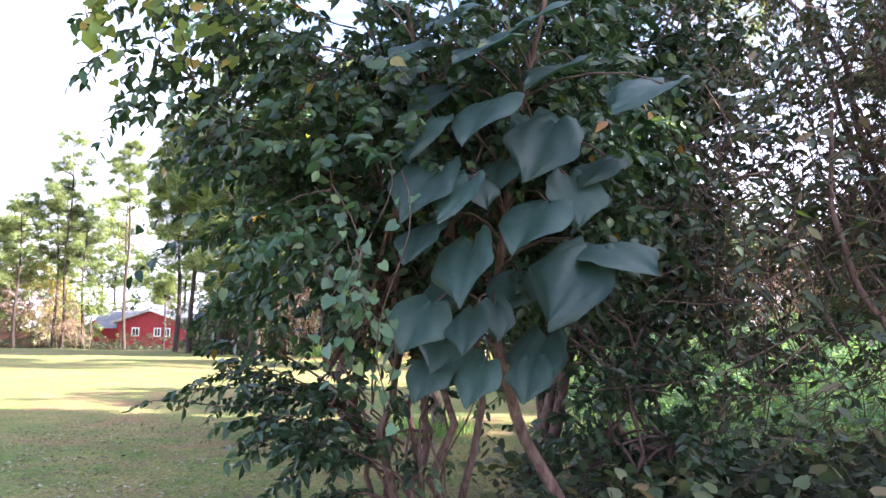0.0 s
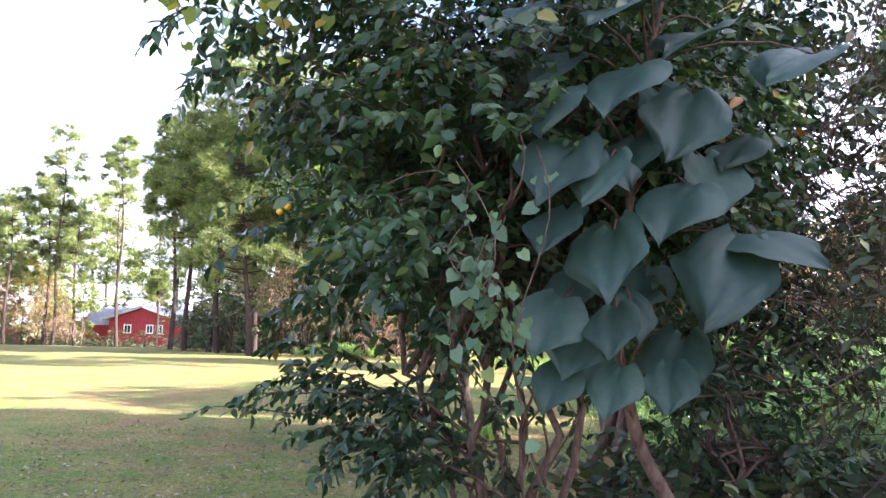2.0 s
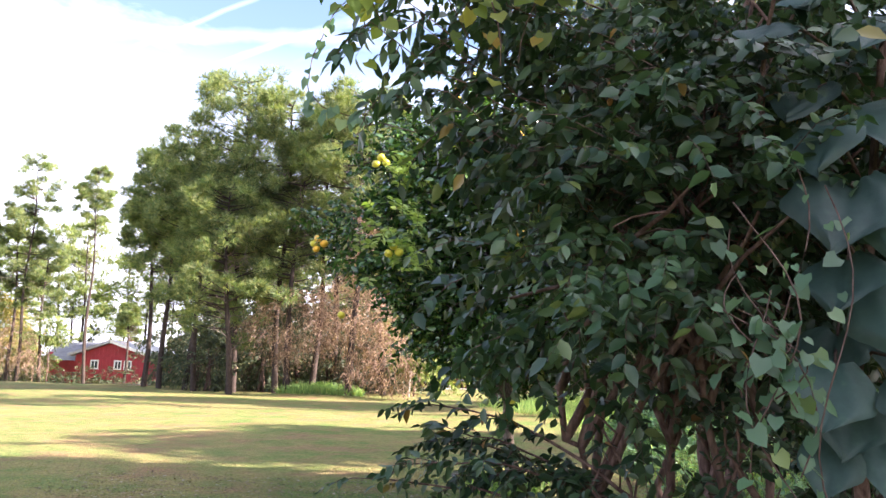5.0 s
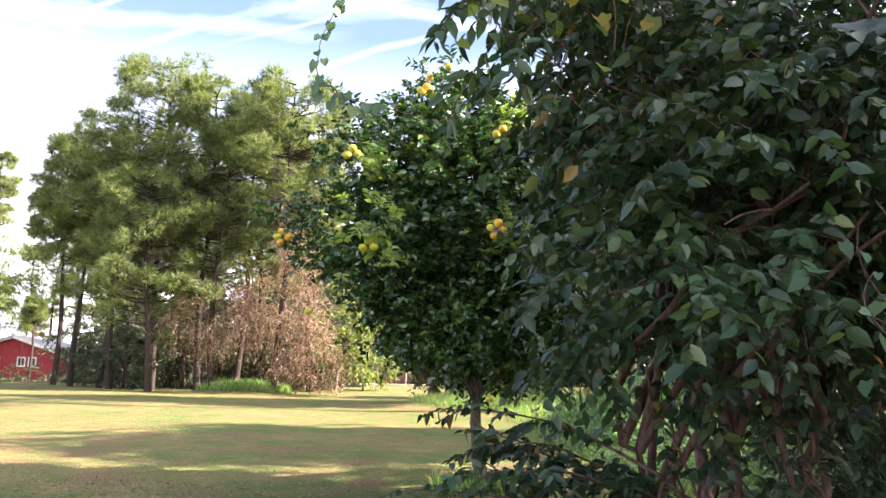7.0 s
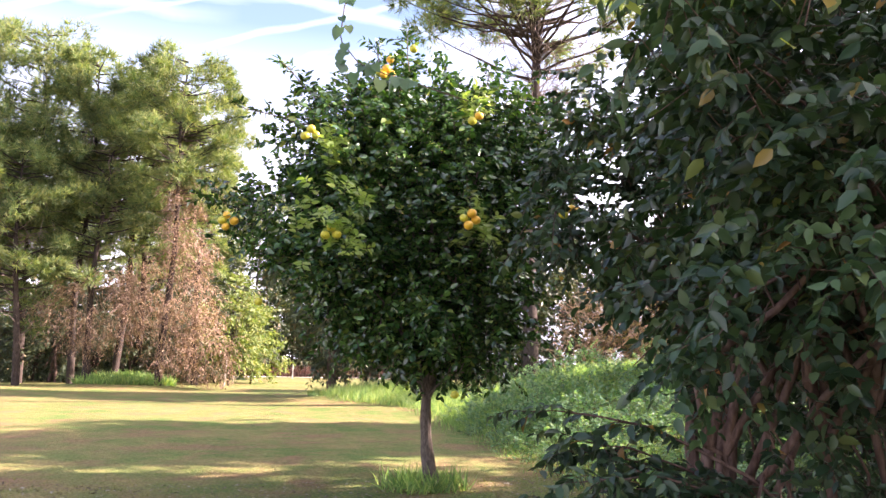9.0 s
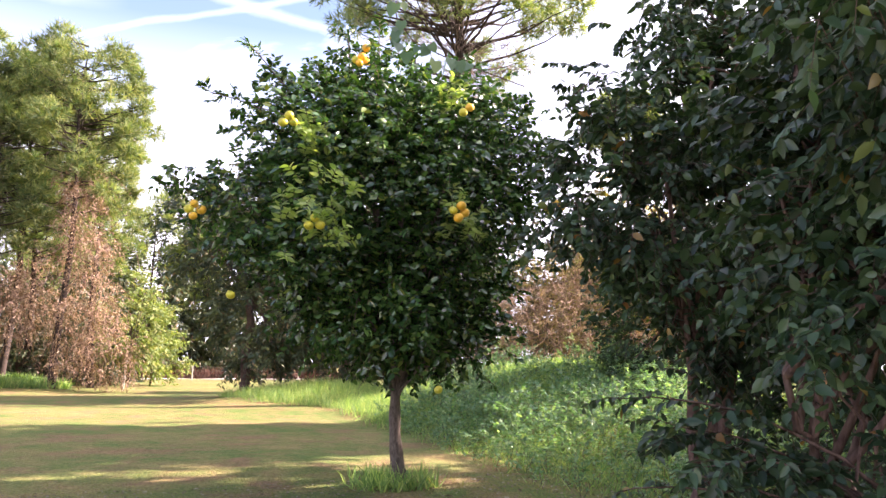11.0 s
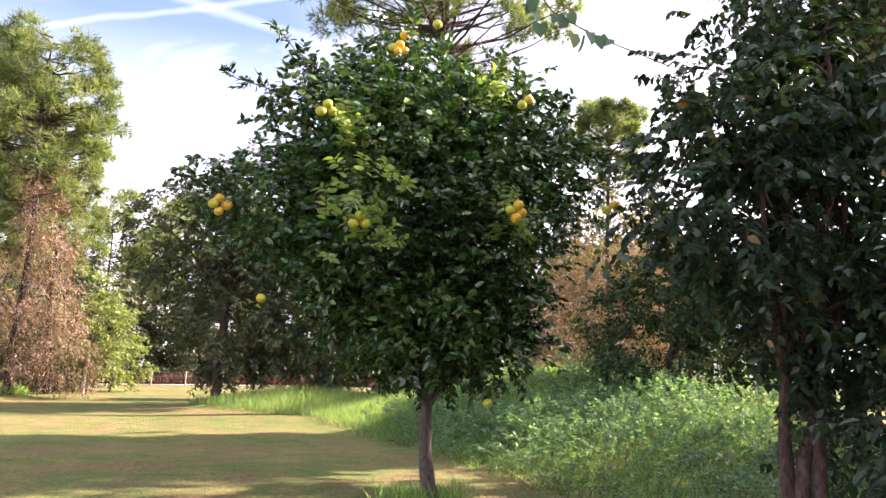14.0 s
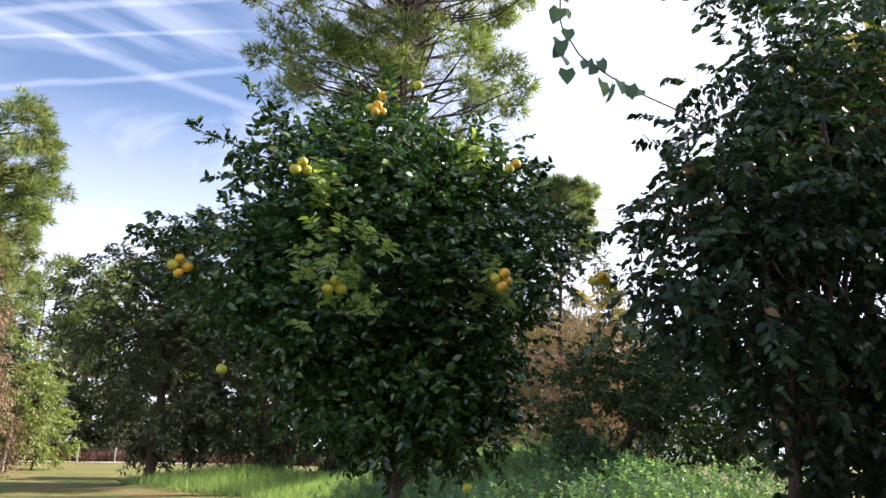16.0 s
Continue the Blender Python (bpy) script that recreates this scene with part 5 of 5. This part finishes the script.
# ---------------------------------------------------------------- overgrown bank on the right
broad_tree("overhanging_tree", (4.3, 5.4, gz(4.3, 5.4)), [(-0.3, -0.3, 3.5, 1.3, 1.3, 0.9), (0.6, 0, 3.0, 1.2, 1.4, 1.6), (-0.2, 0, 5.4, 2.0, 1.6, 1.0), (0.7, -0.4, 1.6, 0.9, 1.0, 1.2)], 231, "small dark tree leaning over the bank with thin leaves", WOODS_LEAF, SHRUB_BARK, 0.09, 900, 11, 0.095, 0.4, 30, LEAF_V, LEAF_F, stems=3)
broad_tree("bank_bush", (0.9, 6.3, gz(0.9, 6.3)), [(0.35, 0, 2.1, 0.75, 0.8, 0.7), (-0.55, -0.1, 3.1, 0.75, 0.8, 0.7), (0.4, 0.1, 2.7, 0.9, 0.9, 1.0), (0.2, 0, 4.0, 0.8, 0.8, 0.7), (1.2, 0.2, 3.3, 1.0, 0.9, 1.2), (0.8, -0.1, 1.9, 0.8, 0.7, 0.6), (1.5, 0.2, 4.6, 1.0, 0.8, 0.8), (1.3, 0.2, 5.6, 0.9, 0.8, 0.7), (0.4, 0.1, 4.9, 0.6, 0.6, 0.5), (-0.45, 0, 4.1, 0.6, 0.6, 0.6), (-0.25, 0, 5.0, 0.6, 0.6, 0.5), (0.9, 0.3, 3.6, 0.9, 0.8, 1.2), (1.7, 0.3, 1.1, 0.8, 0.7, 0.8)], 232, "dark leafy bush behind the shrub", SHRUB_LEAF, SHRUB_BARK, 0.07, 2650, 12, 0.095, 0.34, 26, LEAF_V * np.array([1.2, 1, 1]), LEAF_F, category="bush", stems=3, shell=0.25, clump=7, spread=0.16)
thicket((3.0, 4.6, gz(3.0, 4.6)), [(0, 0, 1.7, 1.0, 0.8, 1.0), (0.4, 0.3, 2.9, 1.1, 0.9, 0.8), (-0.6, 0, 2.6, 0.7, 0.6, 0.7), (1.0, 0.2, 2.2, 0.9, 0.8, 1.2), (0.9, 0.2, 3.6, 0.9, 0.8, 0.8)], 900, 403, "tangle of bare brown vine twigs on the bank", mat=TWIG, leaves=420, lm=WOODS_LEAF, thick=0.006)
broad_tree("dark_bush", (1.55, 4.7, gz(1.55, 4.7)), [(-0.4, 0, 1.1, 0.4, 0.4, 0.4), (-0.1, 0, 1.5, 0.4, 0.4, 0.35), (-0.1, -0.2, 0.6, 0.5, 0.4, 0.3)], 233, "low dark bush in the shade of the shrub", SHRUB_LEAF, TWIG, 0.03, 170, 11, 0.1, 0.3, 12, LEAF_V, LEAF_F, category="bush", stems=3, clump=4, spread=0.12)
s = Soup()
s.tube([(3.6, 4.2, -0.2), (3.5, 4.15, 0.7), (3.3, 4.1, 1.3), (3.0, 4.1, 1.75), (2.85, 4.1, 2.3), (2.9, 4.15, 3.0)], [0.035, 0.032, 0.028, 0.025, 0.02, 0.014], 7)
tagged(s.ob("bent_stem", SHRUB_BARK), "bare pale stem bent over in the undergrowth", "stem")


def undergrowth(name, xs, ys, n, size, mat, label, seed, tv=HEART_V, tf=HEART_F, height=0.5, per=9):
    r = np.random.default_rng(seed)
    x, y = r.uniform(*xs, n), r.uniform(*ys, n)
    k = x > weed_edge(np.maximum(y, 6.0)) - 0.2 + r.normal(0, 0.25, n) if ys[1] > 6 else x > 0.3
    x, y = x[k], y[k]
    p = np.stack([x, y, ground_height(x, y)], -1)
    leaf, wood = Soup(), Soup()
    leafy_twigs(leaf, wood, p, np.tile(np.array([0, -0.1, 1.0]), (len(p), 1)), r, height, per, size, tv, tf, droop=0.2, flat=1.2, wr=0.004)
    ob = tagged(new(name), label, "weeds", kind="stuff")
    wood.ob("weed_stems", TWIG, ob)
    leaf.ob("weed_leaves", mat, ob)


undergrowth("undergrowth", (0.7, 4.5), (2.7, 6.0), 620, 0.1, WOODS_LEAF, "dark undergrowth of broad weeds below the shrub", 71, height=0.8)
undergrowth("pale_weeds", (0.4, 4.5), (2.6, 6.5), 260, 0.07, VINE_LEAF, "low green weeds in the shade", 72, LEAF_V, LEAF_F, 0.45)
undergrowth("bank_weeds", (1.2, 9.0), (6.5, 18), 2200, 0.07, WEED_LEAF, "bright green leafy weeds at the lawn's edge", 73, LEAF_V, LEAF_F, 0.4)

def weed_mounds():
    """Billows of vine and leafy weeds over the bank."""
    r = np.random.default_rng(74)
    leaf, wood = Soup(), Soup()
    for i in range(130):
        y = r.uniform(8.5, 21.5)
        x = float(weed_edge(y)) + 0.6 + r.random() ** 1.2 * 7.5
        s = r.uniform(0.5, 1.15) * (0.65 if y < 11 else 1.0)
        p, way = in_blobs([(x, y, gz(x, y) + 0.1 * s, 1.1 * s, 0.95 * s, 1.0 * s)], 95, 0.9, r)
        k = p[:, 2] > gz(x, y)
        leafy_twigs(leaf, wood, p[k], way[k] + np.array([0, 0, 0.6]), r, 0.2, 8, 0.075, LEAF_V * np.array([1.4, 1, 1]), LEAF_F, droop=0.1, flat=2.2)
    ob = tagged(new("weed_mound"), "billowing green weeds and vines over the bank", "weeds", kind="stuff")
    wood.ob("weed_stems", TWIG, ob, kind="stuff")
    leaf.ob("weed_leaves", WEED_LEAF, ob, kind="stuff")


weed_mounds()
grass("verge_grass", (1, 12), (8, 19.5), 24000, 0.1, 0.34, GRASS_TALL, "low green grass between the weeds of the bank", keep=lambda x, y, r: x > weed_edge(y) + r.normal(0, 0.3, len(x)), width=0.5, seed=68, lean=0.6)
grass("bank_grass", (-0.5, 14), (18.5, 34), 62000, 0.2, 0.5, GRASS_TALL, "long bright green grass over the bank", keep=lambda x, y, r: x > weed_edge(y) + r.normal(0, 0.25, len(x)), width=0.42, seed=64, lean=0.45)
grass("grove_grass", (-12.5, -6.0), (40.5, 43.5), 5000, 0.25, 0.6, GRASS_TALL, "uncut grass at the foot of the pines", keep=lambda x, y, r: np.hypot((x + 9) / 2.4, (y - 42) / 1.3) < 1, width=1.0, seed=65)
grass("lawn_blades", (-9, 2.2), (3.0, 12.5), 70000, 0.02, 0.055, GRASS_SHORT, "short mown grass blades near the path", keep=lambda x, y, r: (x < weed_edge(np.maximum(y, 6))) & (r.random(len(x)) < 1.15 - (y - 3) / 12), width=1.5, seed=66, lean=0.9)


def litter():
    r = np.random.default_rng(67)
    n = 9000
    x, y = r.uniform(-6.5, 2.5, n), 2.0 + 9 * r.random(n) ** 1.6
    p = np.stack([x, y, ground_height(x, y) + 0.012], -1)
    a = unit(np.stack([r.normal(size=n), r.normal(size=n), r.normal(0, 0.15, n)], -1))
    sd, up = frame_of(a, np.array([0, 0, 1.0]) + r.normal(0, 0.25, (n, 3)))
    s = Soup()
    s.stamp(LEAF_V, LEAF_F, p, sd, a, up, r.uniform(0.03, 0.07, n))
    tagged(s.ob("leaf_litter", LITTER), "dry fallen leaves scattered on the lawn", "leaves", kind="stuff")


litter()
